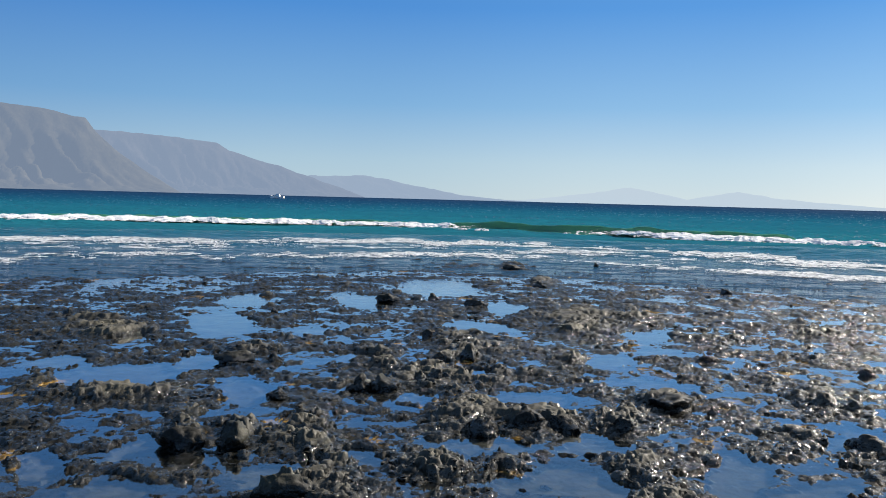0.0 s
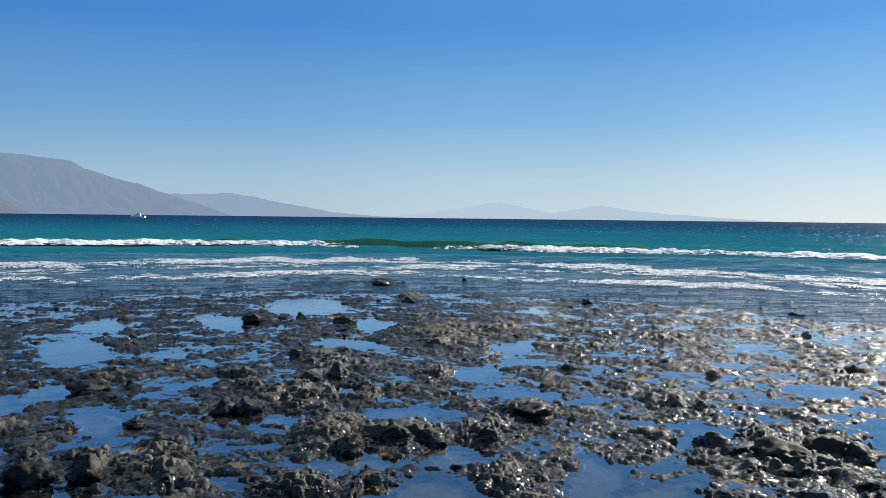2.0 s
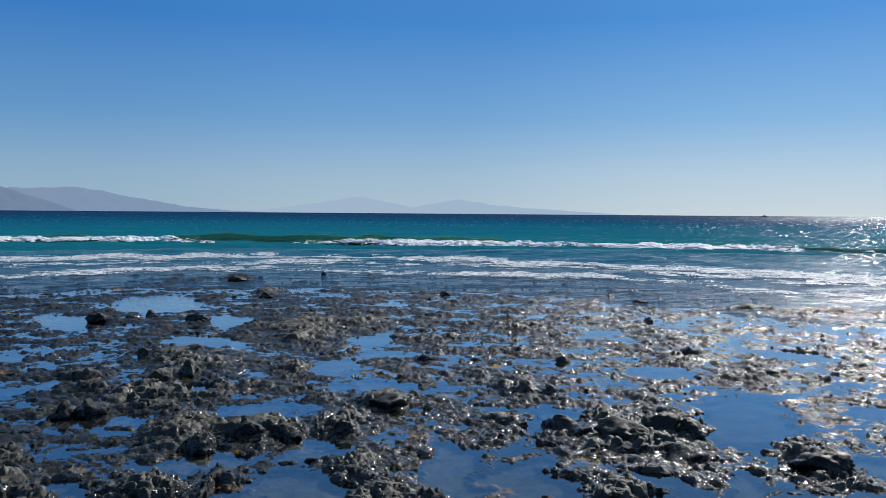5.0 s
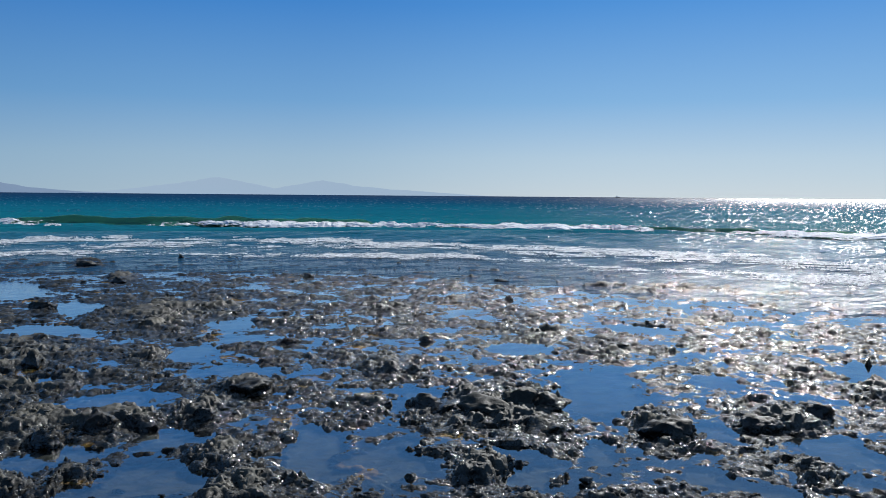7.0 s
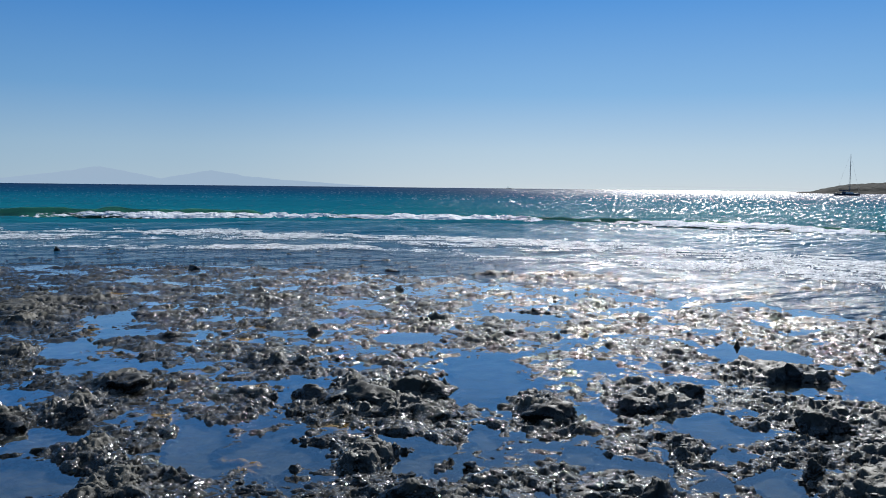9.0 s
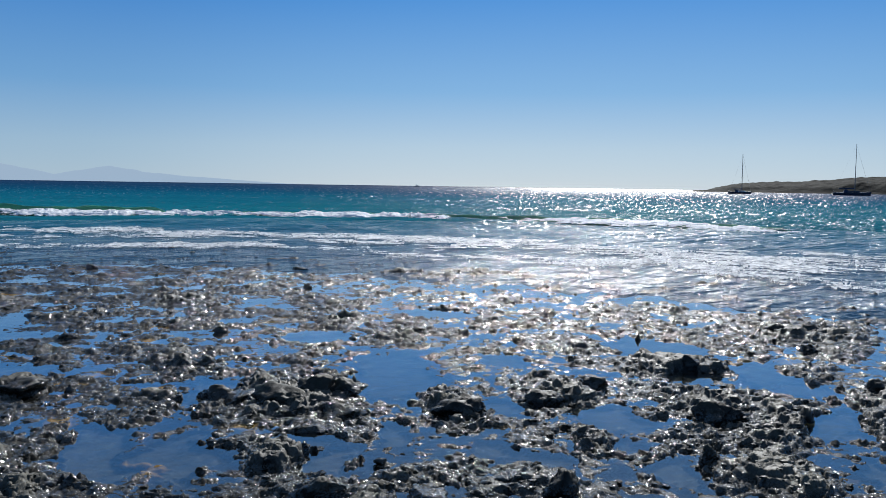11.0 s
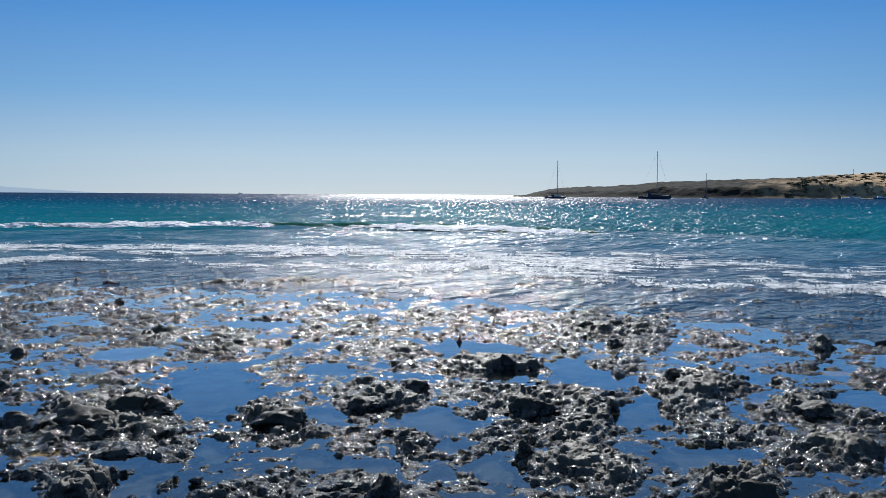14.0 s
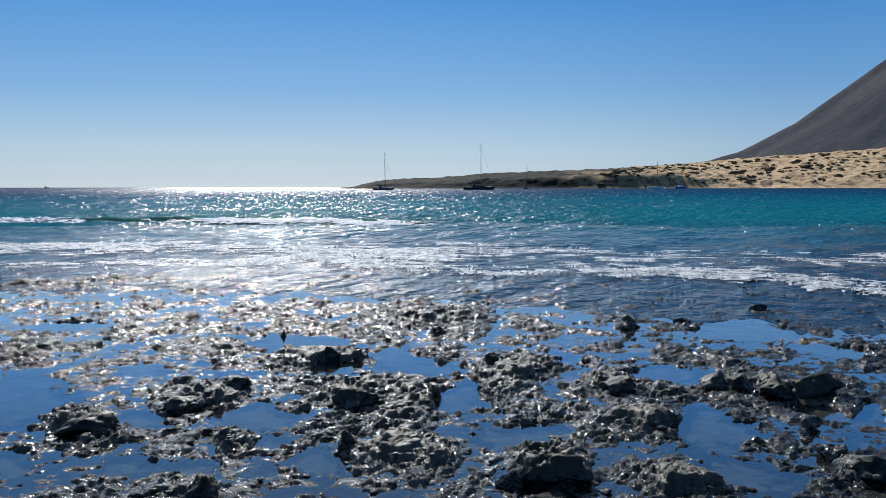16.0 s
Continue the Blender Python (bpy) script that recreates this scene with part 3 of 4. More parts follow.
so, sbb = np.meshgrid(OUT, SEA_FAN, indexing="ij")
sr = so + shore(sbb) - 4.0
sx, sy = sr * np.sin(np.radians(sbb)), sr * np.cos(np.radians(sbb))
sz = swell(sx, sy, sbb, so - 2.0) + 0.003 + 0.012 * (0.9 + octaves(sx / 1.1, sy / 0.7, 45, 3)) * step(0, 3, so)
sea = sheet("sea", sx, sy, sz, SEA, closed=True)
tagged(sea, "wind-ruffled turquoise sea turning deep blue towards the horizon", "sea", kind="structure")


def crest(b):
    """How far out the swell breaks, by bearing."""
    return np.interp(b, [-40, -26, 0, 10, 20, 30, 43, 57, 66, 75], [56, 54, 52, 49, 46, 44, 44, 41, 37, 34]) + 0.7 * octaves(b / 7.0, b * 0 + 3.3, 51, 3)


def breaking_wave(name, b0, b1, height, label):
    """A swell that rears up: a long back and a steep, hollow face to the shore."""
    b = np.linspace(b0, b1, int((b1 - b0) * 14))
    back = np.linspace(0, 1, 34)
    bb, tt = np.meshgrid(b, back)
    taper = step(0, 2.0, bb - b0) * step(0, 2.0, b1 - bb)
    h = height * taper * (1 + 0.25 * octaves(bb / 2.4, bb * 0, 53, 2))
    prof = [(0.0, -0.1, 3.2), (0.3, 0.3, 1.3), (0.5, 0.92, 0.25), (0.55, 1.0, -0.05), (0.6, 0.95, -0.22), (0.68, 0.74, -0.36), (0.8, 0.36, -0.58), (0.9, 0.1, -0.86), (1.0, -0.12, -1.3)]
    zz = np.interp(tt, [p[0] for p in prof], [p[1] for p in prof]) * h
    off = np.interp(tt, [p[0] for p in prof], [p[2] for p in prof])
    rr = crest(bb) + off * (0.5 + h)
    x, y = rr * np.sin(np.radians(bb)), rr * np.cos(np.radians(bb))
    zz = zz + 0.03 * octaves(x * 0.9, y * 0.9, 57, 3) * taper - 0.12 * (1 - taper)
    return tagged(sheet(name, x, y, zz, WAVE), label, "breaking wave", "breaking waves", "structure")


def foam_band(name, b0, b1, centre, width, cover, lift, label, seed, stretch=3.0, size=0.25, base=None, fine=1.0, mat=None, fray=5, clear=0.014):
    """Churned foam: a lumpy sheet that shows where it rises through the water."""
    b = np.linspace(b0, b1, int((b1 - b0) * 16 * fine))
    off = np.linspace(-1, 1, int(46 * fine))
    bb, oo = np.meshgrid(b, off)
    wd = width(bb)
    mid = centre(bb) + 0.35 * wd * octaves(bb / 3.0, bb * 0, seed + 3, 3, 0.45)
    rr = mid + oo * wd
    x, y = rr * np.sin(np.radians(bb)), rr * np.cos(np.radians(bb))
    along = np.radians(bb) * np.interp(bb, SHORE_B, SHORE_R) * 1.6
    n = octaves(along / (size * stretch), rr / size, seed, fray, 0.6) + 0.6 * octaves(along / 4.5, rr / 1.6, seed + 9, 3)
    edge = step(0, 0.9, 1 - np.abs(oo)) * step(0, 5.0, bb - b0) * step(0, 5.0, b1 - bb)
    over = n * 0.85 + cover(bb, oo) - 1.6 * (1 - edge)
    ground_z = swell(x, y, bb, rr - shore(bb)) if base is None else base(bb, oo)
    z = ground_z + clear + np.clip(over, -0.3, 1.3) * lift
    on = over > -0.05
    keep = on[:-1, :-1] & on[1:, :-1] & on[:-1, 1:] & on[1:, 1:]
    return tagged(sheet(name, x, y, z, mat or FOAM, keep), label, "sea foam", "", "stuff")


breaking_wave("breaking_wave", -40, 1, 0.32, "low blue-green swell curling over under white foam")
breaking_wave("breaking_wave", 1, 26, 0.45, "smooth green swell rearing up before it breaks")
breaking_wave("breaking_wave", 28, 58, 0.26, "dark green swell breaking in the glare")
breaking_wave("breaking_wave", 55, 67, 0.24, "low swell steepening on the way in")
foam_band("crest_foam", -40, 5, lambda b: crest(b) - 0.7, lambda b: 1.35 + 0 * b, lambda b, o: 1.05 - 0.6 * o, 0.07, "thick white foam of a broken wave", 61, stretch=1.3, size=0.3, fine=1.5, fray=6, base=lambda b, o: (0.20 + 0.09 * octaves(b / 1.4, b * 0, 91, 4)) * (1 - 0.9 * np.abs(o - 0.2)))
foam_band("crest_foam", 10, 46, lambda b: crest(b) - 0.7, lambda b: 1.35 + 0 * b, lambda b, o: 0.85 + 0.35 * np.sin(b / 2.6) - 0.6 * o, 0.07, "white foam tumbling down a wave", 67, stretch=1.3, size=0.3, fine=1.5, fray=6, base=lambda b, o: (0.22 + 0.10 * octaves(b / 1.4, b * 0, 93, 4)) * (1 - 0.9 * np.abs(o - 0.2)))
foam_band("crest_foam", 44, 68, lambda b: crest(b) - 0.7, lambda b: 1.6 + 0 * b, lambda b, o: 0.75 + 0.3 * np.sin(b / 2.7) - 0.6 * o, 0.06, "white foam rolling in through the glare", 71, stretch=1.3, size=0.3, fine=1.5, fray=6, base=lambda b, o: (0.17 + 0.07 * octaves(b / 1.4, b * 0, 95, 4)) * (1 - 0.9 * np.abs(o - 0.2)))
foam_band("surf_line", -40, 72, lambda b: shore(b) + 9.5 - 4.0 * step(20, 60, b) + 0.8 * np.sin(b / 6), lambda b: 3.2 + 0 * b, lambda b, o: 0.7 + 0.25 * np.sin(b / 3.3 + 1) - 0.35 * o, 0.016, "broken white line of spent surf", 73, stretch=7, size=0.2, mat=LACE, fray=4, clear=0.035)
foam_band("swash_foam", -40, 104, lambda b: shore(b) + 1.6 + 0.6 * np.sin(b / 4.1), lambda b: 2.0 + 0.3 * np.sin(b / 5) + 0.6 * step(40, 60, b), lambda b, o: 0.32 + 0.1 * step(40, 55, b) + 0.25 * np.sin(b / 4.7 + 2) - 0.3 * o, 0.035, "thin white edge of the wash running in over rock", 79, stretch=5, size=0.2, fine=1.3, mat=LACE, fray=3, clear=0.035)
foam_band("lacy_foam", -38, 104, lambda b: shore(b) + 6.0, lambda b: 5.2 + 0 * b, lambda b, o: -0.04 + 0.1 * step(2, 14, b) + 0.1 * step(45, 65, b) + 0.1 * np.sin(b / 5.0), 0.02, "lacy streaks of old foam drifting on the water", 83, stretch=5.5, size=0.24, fine=2.2, mat=LACE, fray=3, clear=0.035)


# ---------------------------------------------------------------- far land
def ridge(name, bearings, heights, near, deep, mat, label, seed, steep=0.35, gully=0.2, kind="structure"):
    """A relief that climbs from the water to a skyline; heights: the skyline's angle in degrees."""
    b = np.linspace(bearings[0], bearings[-1], 300)
    tt = np.concatenate([np.linspace(0, 1, 40), np.linspace(1.1, 2, 8)])
    bb, t = np.meshgrid(b, tt)
    r = near + deep * t
    x, y = r * np.sin(np.radians(bb)), r * np.cos(np.radians(bb))
    top = np.interp(bb, bearings, heights)
    top = np.maximum(top + 0.05 * octaves(bb / 1.1, bb * 0, seed, 4) * step(0, 0.8, top), 0)
    h = np.tan(np.radians(top)) * (near + deep)
    up = np.where(t < 1, steep * t + (1 - steep) * step(0.35, 1.0, t) ** 1.3, 1 - 0.3 * (t - 1))
    fold = (np.abs(octaves(bb / 2.6 + 2.2 * t, t * 1.2 - bb / 9, seed + 5, 5, 0.55)) - 0.35) * gully
    z = h * np.clip(up + fold * np.sin(np.clip(t, 0, 1) * math.pi), 0, 1.02) - 2.0
    return tagged(sheet(name, x, y, z, mat), label, "mountain", kind=kind)


# haze is painted into these far slopes as a glow of their own
CLIFF_NEAR = land_material("brown cliffs, haze painted on", (0.10, 0.092, 0.06), (0.27, 0.235, 0.16), 0.008, veil=0.80, haze=(0.140, 0.205, 0.325))
CLIFF_FAR = land_material("cliffs, more haze painted on", (0.10, 0.085, 0.07), (0.2, 0.17, 0.14), 0.008, veil=0.86, haze=(0.170, 0.25, 0.395))
CLIFF_LAST = land_material("cliffs, strong haze painted on", (0.1, 0.09, 0.08), (0.18, 0.16, 0.14), 0.006, veil=0.92, haze=(0.215, 0.31, 0.465))
ISLAND = land_material("islands, mostly painted haze", (0.1, 0.09, 0.08), (0.18, 0.16, 0.14), 0.005, veil=0.95, haze=(0.345, 0.465, 0.61))
ridge("sea_cliff", [-60, -40, -30, -26.0, -23.6, -21.9, -21.3, -20.75, -19.5, -17.5, -15.5], [4.2, 5.0, 5.25, 5.15, 4.99, 4.6, 4.52, 3.8, 2.6, 1.2, 0.0], 3300, 500, CLIFF_NEAR, "high brown sea cliff softened by painted haze", 101)
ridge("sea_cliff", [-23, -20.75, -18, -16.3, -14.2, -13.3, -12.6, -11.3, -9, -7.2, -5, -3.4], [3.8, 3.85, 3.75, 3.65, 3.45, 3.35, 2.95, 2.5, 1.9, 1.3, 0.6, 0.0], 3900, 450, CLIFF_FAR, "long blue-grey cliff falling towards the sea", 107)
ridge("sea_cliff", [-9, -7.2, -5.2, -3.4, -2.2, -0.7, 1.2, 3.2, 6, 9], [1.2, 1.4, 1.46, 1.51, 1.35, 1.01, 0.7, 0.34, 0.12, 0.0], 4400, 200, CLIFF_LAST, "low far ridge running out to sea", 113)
ridge("far_island", [6, 9, 12, 14.4, 16, 18, 19.8, 21.2, 22.5, 25, 29, 33], [0.0, 0.35, 0.75, 1.16, 0.85, 0.45, 0.75, 1.03, 0.78, 0.5, 0.25, 0.0], 4650, 140, ISLAND, "pale volcanic island hardly showing through painted haze", 119)


def spit_height(b, d):
    """The low headland: d metres behind its waterline."""
    top = np.interp(b, [59.6, 60.6, 61.6, 62.5, 67, 69, 72, 76.6, 81, 86, 90, 94, 110, 130], [0.0, 0.08, 0.30, 0.46, 0.66, 0.88, 1.0, 1.15, 1.4, 1.77, 2.05, 2.3, 2.4, 2.4])
    h = np.tan(np.radians(top)) * 1000 + 1.75 * step(60, 61, b)
    beach = step(80, 87, b)
    low = np.where(d < 200, (1 - beach) * step(0, 26, d) * 0.5 + beach * 0.1 * step(0, 60, d) + (0.5 - 0.1 * beach * 0 + 0.4 * beach) * np.clip(d / 200, 0, 1), 1)
    return h * low


hb, hd = np.meshgrid(np.linspace(59.5, 130, 520), np.concatenate([np.linspace(-20, 200, 90), np.geomspace(215, 3000, 20)]))
hr = 800 + hd
hx, hy = hr * np.sin(np.radians(hb)), hr * np.cos(np.radians(hb))
hz = spit_height(hb, np.maximum(hd, 0)) + (1.3 * octaves(hx / 22, hy / 22, 131, 4) + 0.7 * octaves(hx / 7, hy / 7, 133, 2)) * step(0, 25, hd) - 1.2 * step(0, -15, hd) - 0.3


def headland_material():
    m, n, l, b = material("sand, scrub and black lava", 0.9)
    b.inputs["Specular IOR Level"].default_value = 0.05
    w = mapped(n, l)
    sep = n.new("ShaderNodeSeparateXYZ")
    l.new(w, sep.inputs[0])
    at = n.new("ShaderNodeMath")
    at.operation = "ARCTAN2"
    l.new(sep.outputs[1], at.inputs[0])
    l.new(sep.outputs[0], at.inputs[1])
    patch = grain(n, l, w, 0.016, 4, 0.6)
    mixv = n.new("ShaderNodeMath")
    mixv.operation = "MULTIPLY_ADD"
    mixv.inputs[1].default_value = 0.28
    l.new(patch, mixv.inputs[0])
    l.new(at.outputs[0], mixv.inputs[2])
    # lava towards the point, blown sand towards the bay
    sandy = ramp(n, l, mixv.outputs[0], [(0.26, grey(1)), (0.40, grey(0))])
    lava = ramp(n, l, grain(n, l, w, 0.07, 5, 0.65), [(0.35, (0.008, 0.009, 0.009)), (0.68, (0.038, 0.038, 0.030))])
    sand = ramp(n, l, grain(n, l, w, 0.05, 4), [(0.35, (0.52, 0.35, 0.20)), (0.65, (0.72, 0.51, 0.30))])
    scrub = ramp(n, l, grain(n, l, w, 0.12, 5, 0.6), [(0.52, grey(0)), (0.60, grey(0.8))])
    l.new(mixed(n, l, sandy, lava, mixed(n, l, scrub, sand, (0.12, 0.09, 0.05))), b.inputs["Base Color"])
    bump(n, l, [(grain(n, l, w, 0.15, 5), 1.5, 0.6)], b)
    return m


tagged(sheet("headland", hx, hy, hz, headland_material()), "low headland of black lava and pale blown sand with scrub", "headland", kind="structure")

cb = radians(103)
cx0, cy0 = 1600 * math.sin(cb), 1600 * math.cos(cb)
ca, cr = np.meshgrid(np.linspace(0, 360, 181)[:-1], np.concatenate([np.linspace(1, 60, 6), np.linspace(75, 720, 70)]))
gullies = octaves(np.cos(np.radians(ca)) * 3, np.sin(np.radians(ca)) * 3 + cr / 900, 141, 4)
ch = np.interp(cr, [0, 40, 70, 253, 402, 492, 600, 720], [290, 305, 335, 196, 88, 42, 14, -10]) + 17 * gullies * step(60, 200, cr) * (1 - step(500, 700, cr))
# a thin glow of haze is painted into the cone's slope
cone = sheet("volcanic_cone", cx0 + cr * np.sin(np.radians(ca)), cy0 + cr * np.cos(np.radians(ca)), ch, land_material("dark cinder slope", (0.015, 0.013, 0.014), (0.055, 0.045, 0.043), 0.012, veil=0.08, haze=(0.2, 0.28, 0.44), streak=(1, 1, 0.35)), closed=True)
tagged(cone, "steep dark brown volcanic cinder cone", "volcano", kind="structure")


# ---------------------------------------------------------------- loose rocks
def rock_mesh(name, seed, detail, flat=0.62, mat=None):
    """An angular, weathered lump, about 2 across, standing on z = 0."""
    rnd = random.Random(seed)
    bm = bmesh.new()
    bmesh.ops.create_icosphere(bm, subdivisions=detail, radius=1.0)
    cuts = []
    for _ in range(14):
        v = Vector((rnd.gauss(0, 1), rnd.gauss(0, 1), rnd.gauss(0, 0.8))).normalized()
        cuts.append((v, rnd.uniform(0.5, 0.9)))
    shift = Vector((seed * 3.7, seed * 1.9, seed * 5.3))
    for v in bm.verts:
        p = v.co.copy()
        for w, d in cuts:
            over = p.dot(w) - d
            if over > 0:
                p -= w * over * 0.96
        q = p * 1.6 + shift
        p *= 1 + 0.26 * noise.noise(q) + 0.16 * noise.noise(q * 2.3) - (0.22 * abs(noise.noise(q * 3.9)) + 0.07 * noise.noise(q * 8.0) if detail > 2 else 0)
        v.co = Vector((p.x, p.y, p.z * flat + 0.36 * flat))
    for f in bm.faces:
        f.smooth = True
    me = bpy.data.meshes.new(name)
    bm.to_mesh(me)
    bm.free()
    me.materials.append(mat or BOULDER)
    return me


def height_at(x, y):
    return float(shelf_height(np.array([x]), np.array([y]))[0])


rnd = random.Random(4)
BIG = [rock_mesh("boulder", 20 + k, 4) for k in range(9)]
for k, (x, y, half, tall) in enumerate(BOULDERS):
    ob = new("boulder", BIG[k % 9])
    ob.matrix_world = pose(x, y, min(height_at(x, y), 0.03) - 0.025, rnd.uniform(-7, 7), rnd.uniform(-7, 7), rnd.uniform(0, 360)) @ Matrix.Diagonal((half * 1.15, half * rnd.uniform(0.8, 1.05), (tall + 0.05) * 1.1, 1))
    size = "large" if half > 0.16 else "squat" if tall < half * 0.65 else "small"
    where = "standing in shallow water" if height_at(x, y) < 0 else "lying on the wet rock shelf"
    tagged(ob, size + " dark pitted basalt boulder " + where, "boulder", "boulders on the shelf")

SMALL = [rock_mesh("stone", 60 + k, 3) for k in range(10)]
spots = []
while len(spots) < 280:
    b, r = radians(rnd.uniform(-31, 99)), 3.6 * (17 / 3.6) ** rnd.random()
    x, y = r * math.sin(b), r * math.cos(b)
    if noise.noise((x * 0.9, y * 0.9, 2.0)) > -0.15:
        spots.append((x, y, r))
for x, y, r in spots:
    s = rnd.uniform(0.025, 0.06) * (1 + r / 25)
    ob = new("stone", rnd.choice(SMALL))
    h = height_at(x, y)
    ob.matrix_world = pose(x, y, h - 0.3 * s, rnd.uniform(-20, 20), rnd.uniform(-20, 20), rnd.uniform(0, 360)) @ Matrix.Diagonal((s, s * rnd.uniform(0.7, 1), s * rnd.uniform(0.55, 0.9), 1))
    tagged(ob, "loose dark lava stone half under pool water" if h < 0 else "loose dark lava stone wedged on the rock shelf", "stone", "loose stones")

# the countless smaller rubble between them
nr = np.random.default_rng(7)
TINY = [rock_mesh("rubble_piece", 90 + k, 1) for k in range(8)]
tiny = []
for me in TINY:
    co = np.empty(len(me.vertices) * 3)
    me.vertices.foreach_get("co", co)
    tiny.append((co.reshape(-1, 3), np.array([tuple(p.vertices) for p in me.polygons])))
    bpy.data.meshes.remove(me)
COUNT = 25000
rb, rr = np.radians(nr.uniform(-32, 100, COUNT)), 3.3 * (20 / 3.3) ** nr.random(COUNT)
rx, ry = rr * np.sin(rb), rr * np.cos(rb)
rz = shelf_height(rx, ry)
ok = (rz > -0.045) & (smooth_noise(rx * 1.1, ry * 1.1, 77) > -0.35)
allco, allf, base = [], [], 0
for x, y, z, r in zip(rx[ok], ry[ok], rz[ok], rr[ok]):
    co, fa = tiny[nr.integers(8)]
    s, a = nr.uniform(0.010, 0.026) * (1 + r / 16), nr.uniform(0, 6.28)
    c, d = math.cos(a), math.sin(a)
    p = co * [s * 1.15, s * nr.uniform(0.7, 1.1), s * nr.uniform(0.45, 0.85)]
    allco.append(np.stack([p[:, 0] * c - p[:, 1] * d + x, p[:, 0] * d + p[:, 1] * c + y, p[:, 2] + z - 0.3 * s], -1))
    allf.append(fa + base)
    base += len(co)
rubble = raw("lava_rubble", np.concatenate(allco), np.concatenate(allf), ROCK, False)
tagged(rubble, "scattered small dark lava rubble, wet from the tide", "rubble", kind="stuff")


# ---------------------------------------------------------------- boats
WHITE = plain("white gelcoat", (0.88, 0.88, 0.87), 0.3, vary=0.06)
NAVY = plain("dark blue hull paint", (0.02, 0.03, 0.06), 0.35)
BLUE = plain("blue hull paint", (0.05, 0.16, 0.33), 0.4)
TEAK = plain("weathered teak", (0.25, 0.18, 0.11), 0.7)
GLASS = plain("tinted window", (0.02, 0.025, 0.03), 0.08)
ALLOY = plain("grey anodised mast", (0.20, 0.20, 0.21), 0.45, 0.6)
WIRE = plain("steel wire", (0.25, 0.25, 0.26), 0.4, 0.8)
CANVAS = plain("navy canvas", (0.03, 0.05, 0.11), 0.9)


def tube(a, b, r0, r1, sides=8):
    bm = bmesh.new()
    a, b = Vector(a), Vector(b)
    bmesh.ops.create_cone(bm, cap_ends=True, segments=sides, radius1=r0, radius2=r1, depth=(b - a).length)
    turn = (b - a).to_track_quat("Z", "Y").to_matrix().to_4x4()
    bmesh.ops.transform(bm, matrix=Matrix.Translation((a + b) / 2) @ turn, verts=bm.verts)
    return bm


def hull_shape(length, beam, side, stern=0.75, sheer=0.25):
    """A boat's hull along x, bow at +x, its waterline at z = 0, with a cambered deck."""
    bm = bmesh.new()
    rings = []
    for k in range(15):
        u = k / 14
        x = (u - 0.5) * length
        half = beam / 2 * min(1, (stern + (1 - stern) * min(1, u * 2.6))) * (1 - max(0, (u - 0.45) / 0.55) ** 2.2)
        half = max(half, 0.02)
        top = side * (1 + sheer * (2 * u - 0.7) ** 2)
        ring = []
        for v, z in ((0.0, -0.5), (0.55, -0.38), (0.86, 0.0), (0.95, 0.5), (1.0, 1.0)):
            ring.append((x + z * 0.35 * max(0, u - 0.8) * 5 * top * 0.5, half * v, z * top if z > 0 else z * side * 0.8))
        ring += [(ring[-1][0], half * 0.5, top * 1.03), (ring[-1][0], 0, top * 1.05)]
        full = ring + [(p[0], -p[1], p[2]) for p in reversed(ring[1:-1])]
        rings.append([bm.verts.new(p) for p in full])
    n = len(rings[0])
    for a, b in zip(rings, rings[1:]):
        for k in range(n):
            bm.faces.new((a[k], a[(k + 1) % n], b[(k + 1) % n], b[k]))
    bm.faces.new(rings[0][::-1])
    bm.faces.new(rings[-1])
    bmesh.ops.recalc_face_normals(bm, faces=bm.faces)
    return bm


def block(x0, x1, y, z0, z1, rake=0.3, tuck=0.8):
    """A cabin with raked ends and tucked-in sides."""
    bm = bmesh.new()
    low = [bm.verts.new(p) for p in ((x0, -y, z0), (x1, -y * 0.85, z0), (x1, y * 0.85, z0), (x0, y, z0))]
    h = (z1 - z0) * rake
    top = [bm.verts.new(p) for p in ((x0 + h * 0.5, -y * tuck, z1), (x1 - h * 2, -y * 0.85 * tuck, z1), (x1 - h * 2, y * 0.85 * tuck, z1), (x0 + h * 0.5, y * tuck, z1))]
    bm.faces.new(low[::-1])
    bm.faces.new(top)
    for k in range(4):
        bm.faces.new((low[k], low[(k + 1) % 4], top[(k + 1) % 4], top[k]))
    bmesh.ops.bevel(bm, geom=list(bm.edges), offset=(z1 - z0) * 0.12, segments=2, affect="EDGES")
    return bm


def place(ob, bearing, away, heading, z=0.0):
    b = radians(bearing)
    ob.matrix_world = pose(away * math.sin(b), away * math.cos(b), z, 0, 0, heading)


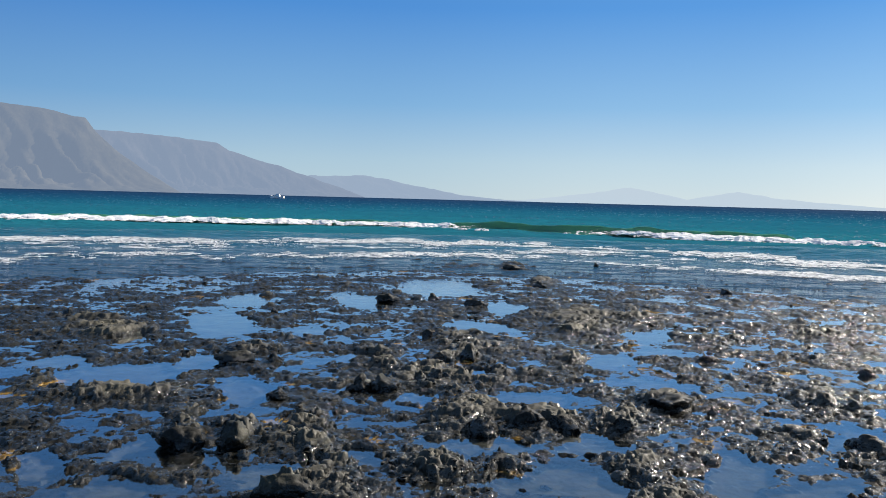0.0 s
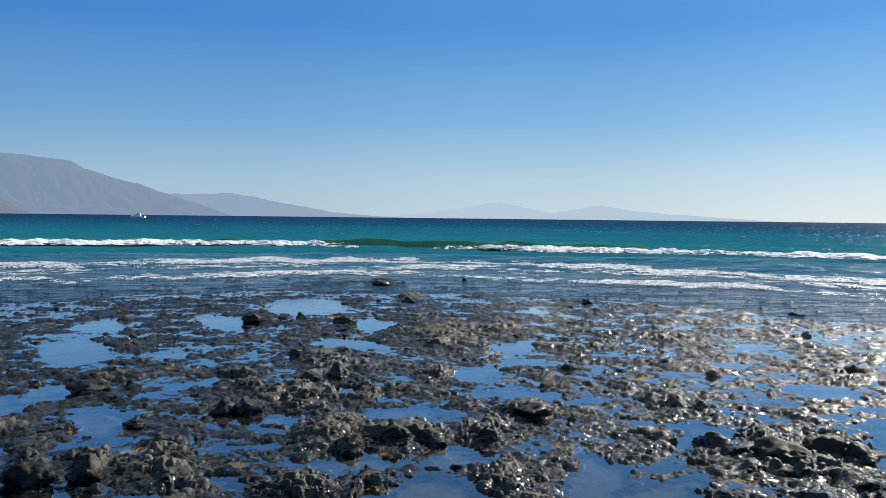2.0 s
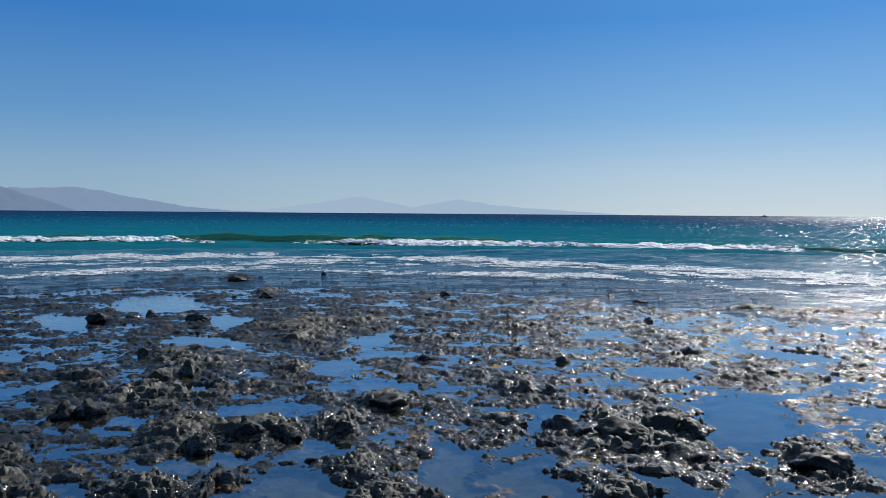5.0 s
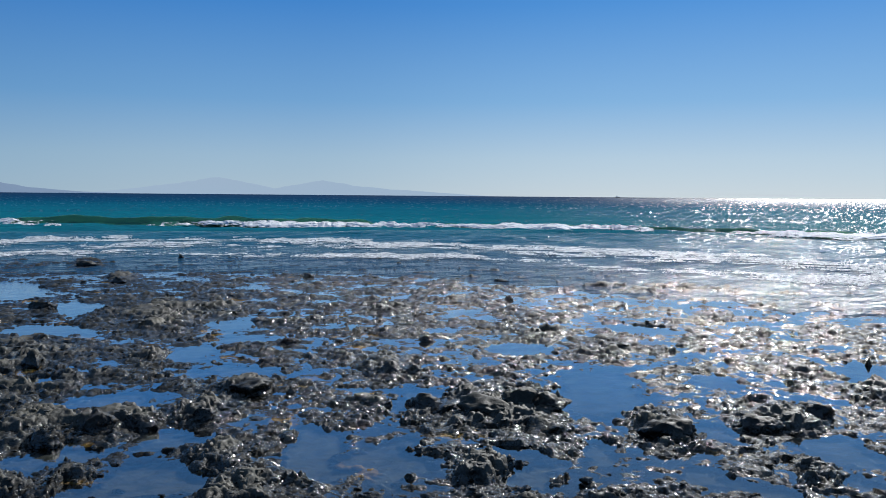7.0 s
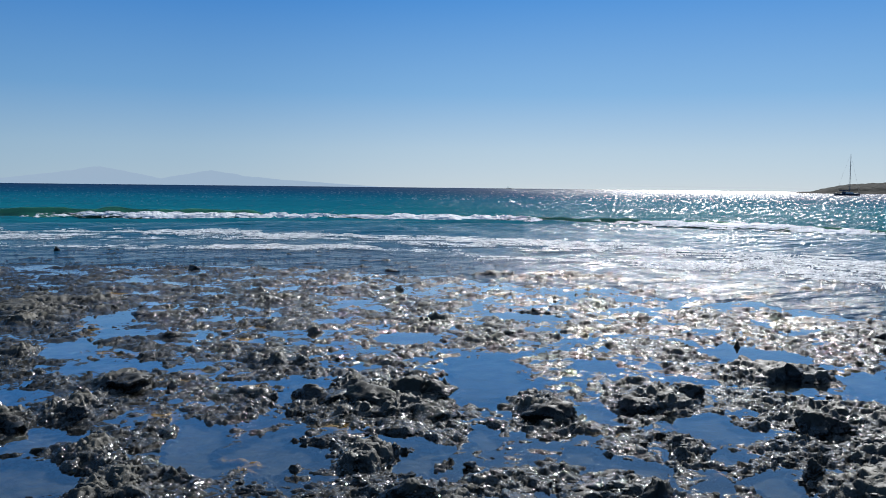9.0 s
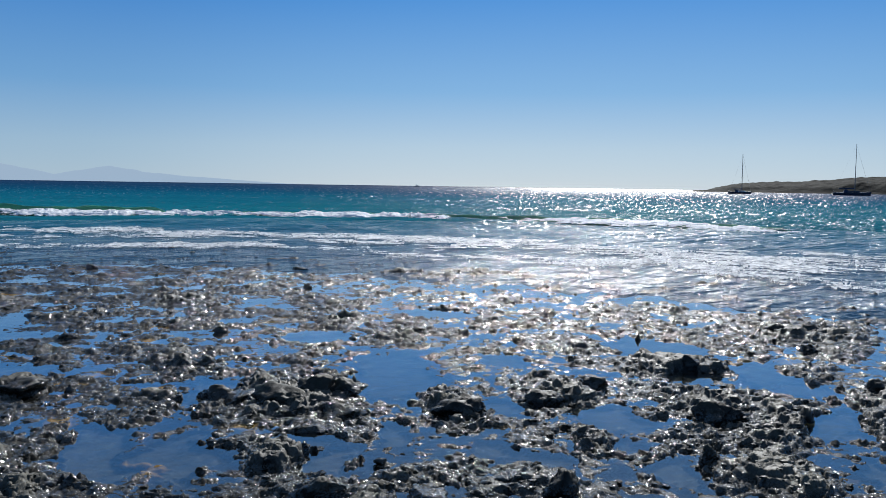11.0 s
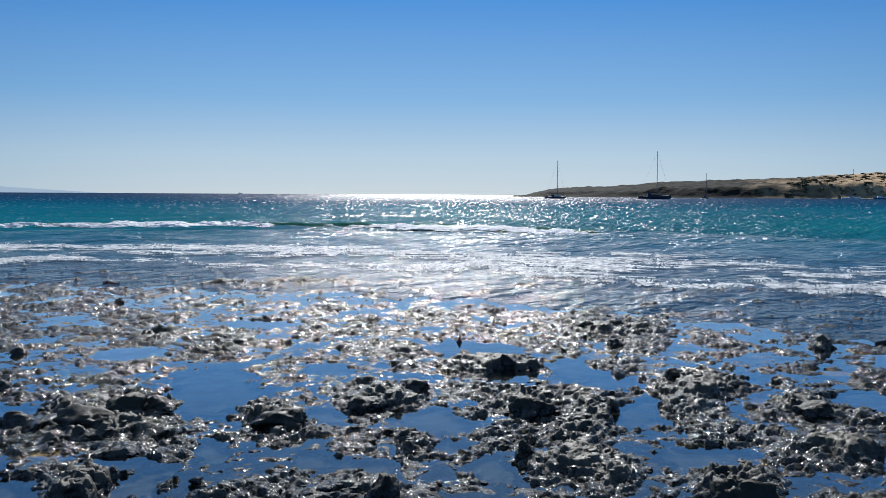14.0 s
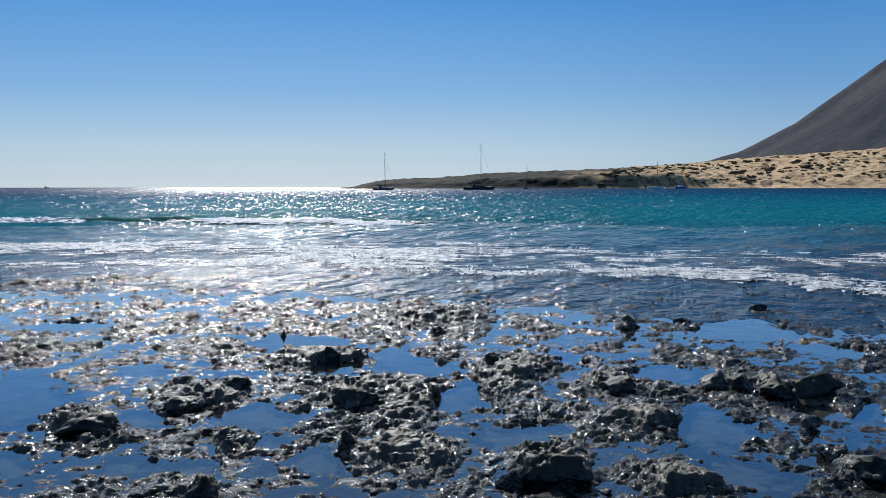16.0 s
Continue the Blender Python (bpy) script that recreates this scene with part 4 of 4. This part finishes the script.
def sailboat(length, mast, hull, label, bearing, away, heading, awning=True, house=None):
    boat = tagged(new("sailboat"), label, "sailboat", "yachts at anchor")
    beam, side = length * 0.3, length * 0.085
    part("hull", hull_shape(length, beam, side), hull, boat)
    cab = part("cabin", block(-length * 0.12, length * 0.24, beam * 0.3, side, side * 1.65), house or WHITE, boat, "low coachroof coloured dark as a silhouette" if house else "low white coachroof")
    for s in (-1, 1):
        part("cabin_window", tube((-length * 0.06, s * beam * 0.275, side * 1.33), (length * 0.13, s * beam * 0.25, side * 1.33), side * 0.1, side * 0.1, 6), GLASS, cab)
    mx = length * 0.08
    pole = part("mast", tube((mx, 0, side), (mx - 0.15, 0, mast), 0.17, 0.11), ALLOY, boat, "tall bare grey mast")
    for z in (0.42, 0.72):
        part("spreader", tube((mx, -beam * 0.32, mast * z), (mx, beam * 0.32, mast * z), 0.05, 0.05, 6), ALLOY, pole)
    part("boom", tube((mx - 0.1, 0, side * 2.3), (-length * 0.36, 0, side * 2.4), 0.09, 0.08), ALLOY, boat)
    part("furled_sail", tube((mx - 0.3, 0, side * 2.3 + 0.22), (-length * 0.34, 0, side * 2.4 + 0.18), 0.24, 0.14, 10), CANVAS, boat, "sail furled under a navy cover")
    part("forestay", tube((length * 0.49, 0, side * 1.2), (mx - 0.1, 0, mast * 0.97), 0.03, 0.02, 6), WIRE, boat)
    part("backstay", tube((-length * 0.49, 0, side), (mx - 0.15, 0, mast), 0.012, 0.012, 5), WIRE, boat)
    for s in (-1, 1):
        part("shroud", tube((mx - 0.2, s * beam * 0.47, side), (mx - 0.12, 0, mast * 0.95), 0.012, 0.012, 5), WIRE, boat)
    if awning:
        part("sprayhood", block(-length * 0.22, -length * 0.06, beam * 0.3, side, side * 2.1, 0.25, 0.85), CANVAS, boat, "navy canvas sprayhood")
    part("pushpit", tube((-length * 0.48, -beam * 0.33, side * 1.7), (-length * 0.48, beam * 0.33, side * 1.7), 0.03, 0.03, 6), WIRE, boat)
    place(boat, bearing, away, heading)
    return boat


def motor_boat(length, hull, label, bearing, away, heading, fly=True, category="motorboat"):
    boat = tagged(new("motorboat"), label, category, "boats on the water")
    beam, side = length * 0.34, length * 0.12
    part("hull", hull_shape(length, beam, side, 0.9, 0.45), hull, boat)
    cab = part("cabin", block(-length * 0.22, length * 0.22, beam * 0.38, side, side * 2.2, 0.35), WHITE, boat)
    part("windscreen", block(length * 0.02, length * 0.20, beam * 0.34, side * 1.45, side * 2.0, 0.5), GLASS, cab)
    if fly:
        part("flybridge", block(-length * 0.2, length * 0.06, beam * 0.3, side * 2.2, side * 2.75, 0.3), WHITE, boat)
        part("radar_arch", tube((-length * 0.16, 0, side * 2.7), (-length * 0.2, 0, side * 3.6), 0.1, 0.06), WHITE, boat)
    part("bow_rail", tube((length * 0.2, 0, side * 1.75), (length * 0.49, 0, side * 1.95), 0.04, 0.04, 6), WIRE, boat)
    part("swim_platform", block(-length * 0.55, -length * 0.47, beam * 0.36, side * 0.15, side * 0.35, 0.1, 0.95), TEAK, boat)
    place(boat, bearing, away, heading)
    return boat


motor_boat(7.2, WHITE, "white cabin cruiser riding on the open sea", -9.4, 420, 165)
motor_boat(9.0, NAVY, "dark fishing boat, tiny on the horizon", 41.1, 1500, -30, fly=True)
sailboat(11.0, 19.2, NAVY, "dark-hulled sailing yacht at anchor with sails furled", 62.42, 430, -40)
# dark paint on the coachroof stands in for its silhouette against the light
sailboat(16.5, 24.8, NAVY, "long dark sailing yacht with a very tall mast", 68.9, 450, -64, house=NAVY)
sailboat(9.0, 17.2, NAVY, "small sailing yacht seen end-on off the headland", 72.15, 600, 2)
sailboat(13.0, 22.0, WHITE, "pale sailing yacht moored close under the sandy shore", 80.7, 690, -70, awning=False)
motor_boat(9.5, BLUE, "blue motorboat moored close under the sandy shore", 82.3, 680, -66, fly=False)


# ---------------------------------------------------------------- scrub on the dunes
def scrub():
    pr = np.random.default_rng(17)
    bm = bmesh.new()
    bmesh.ops.create_icosphere(bm, subdivisions=2, radius=1.0)
    co = np.array([v.co[:] for v in bm.verts])
    fa = np.array([[v.index for v in f.verts] for f in bm.faces])
    bm.free()
    out, faces, base = [], [], 0
    for _ in range(420):
        b, d = pr.uniform(77, 99), pr.uniform(6, 190)
        if d < 22 and b > 84 and pr.random() < 0.8:
            continue
        size = pr.uniform(0.6, 2.2) * (1.2 if pr.random() < 0.2 else 0.8)
        x, y = (800 + d) * math.sin(radians(b)), (800 + d) * math.cos(radians(b))
        z = float(spit_height(np.array([b]), np.array([d]))[0])
        for _ in range(3):
            p = co * (1 + 0.35 * pr.standard_normal((len(co), 1))) * [size, size, size * 0.5]
            out.append(p + [x + pr.normal(0, size * 0.7), y + pr.normal(0, size * 0.7), z + size * 0.1])
            faces.append(fa + base)
            base += len(co)
    m = land_material("dry olive scrub", (0.085, 0.072, 0.042), (0.17, 0.14, 0.08), 0.6)
    return tagged(raw("dune_scrub", np.concatenate(out), np.concatenate(faces), m, False), "low dry scrub dotted over the dunes", "scrub", kind="stuff")


scrub()
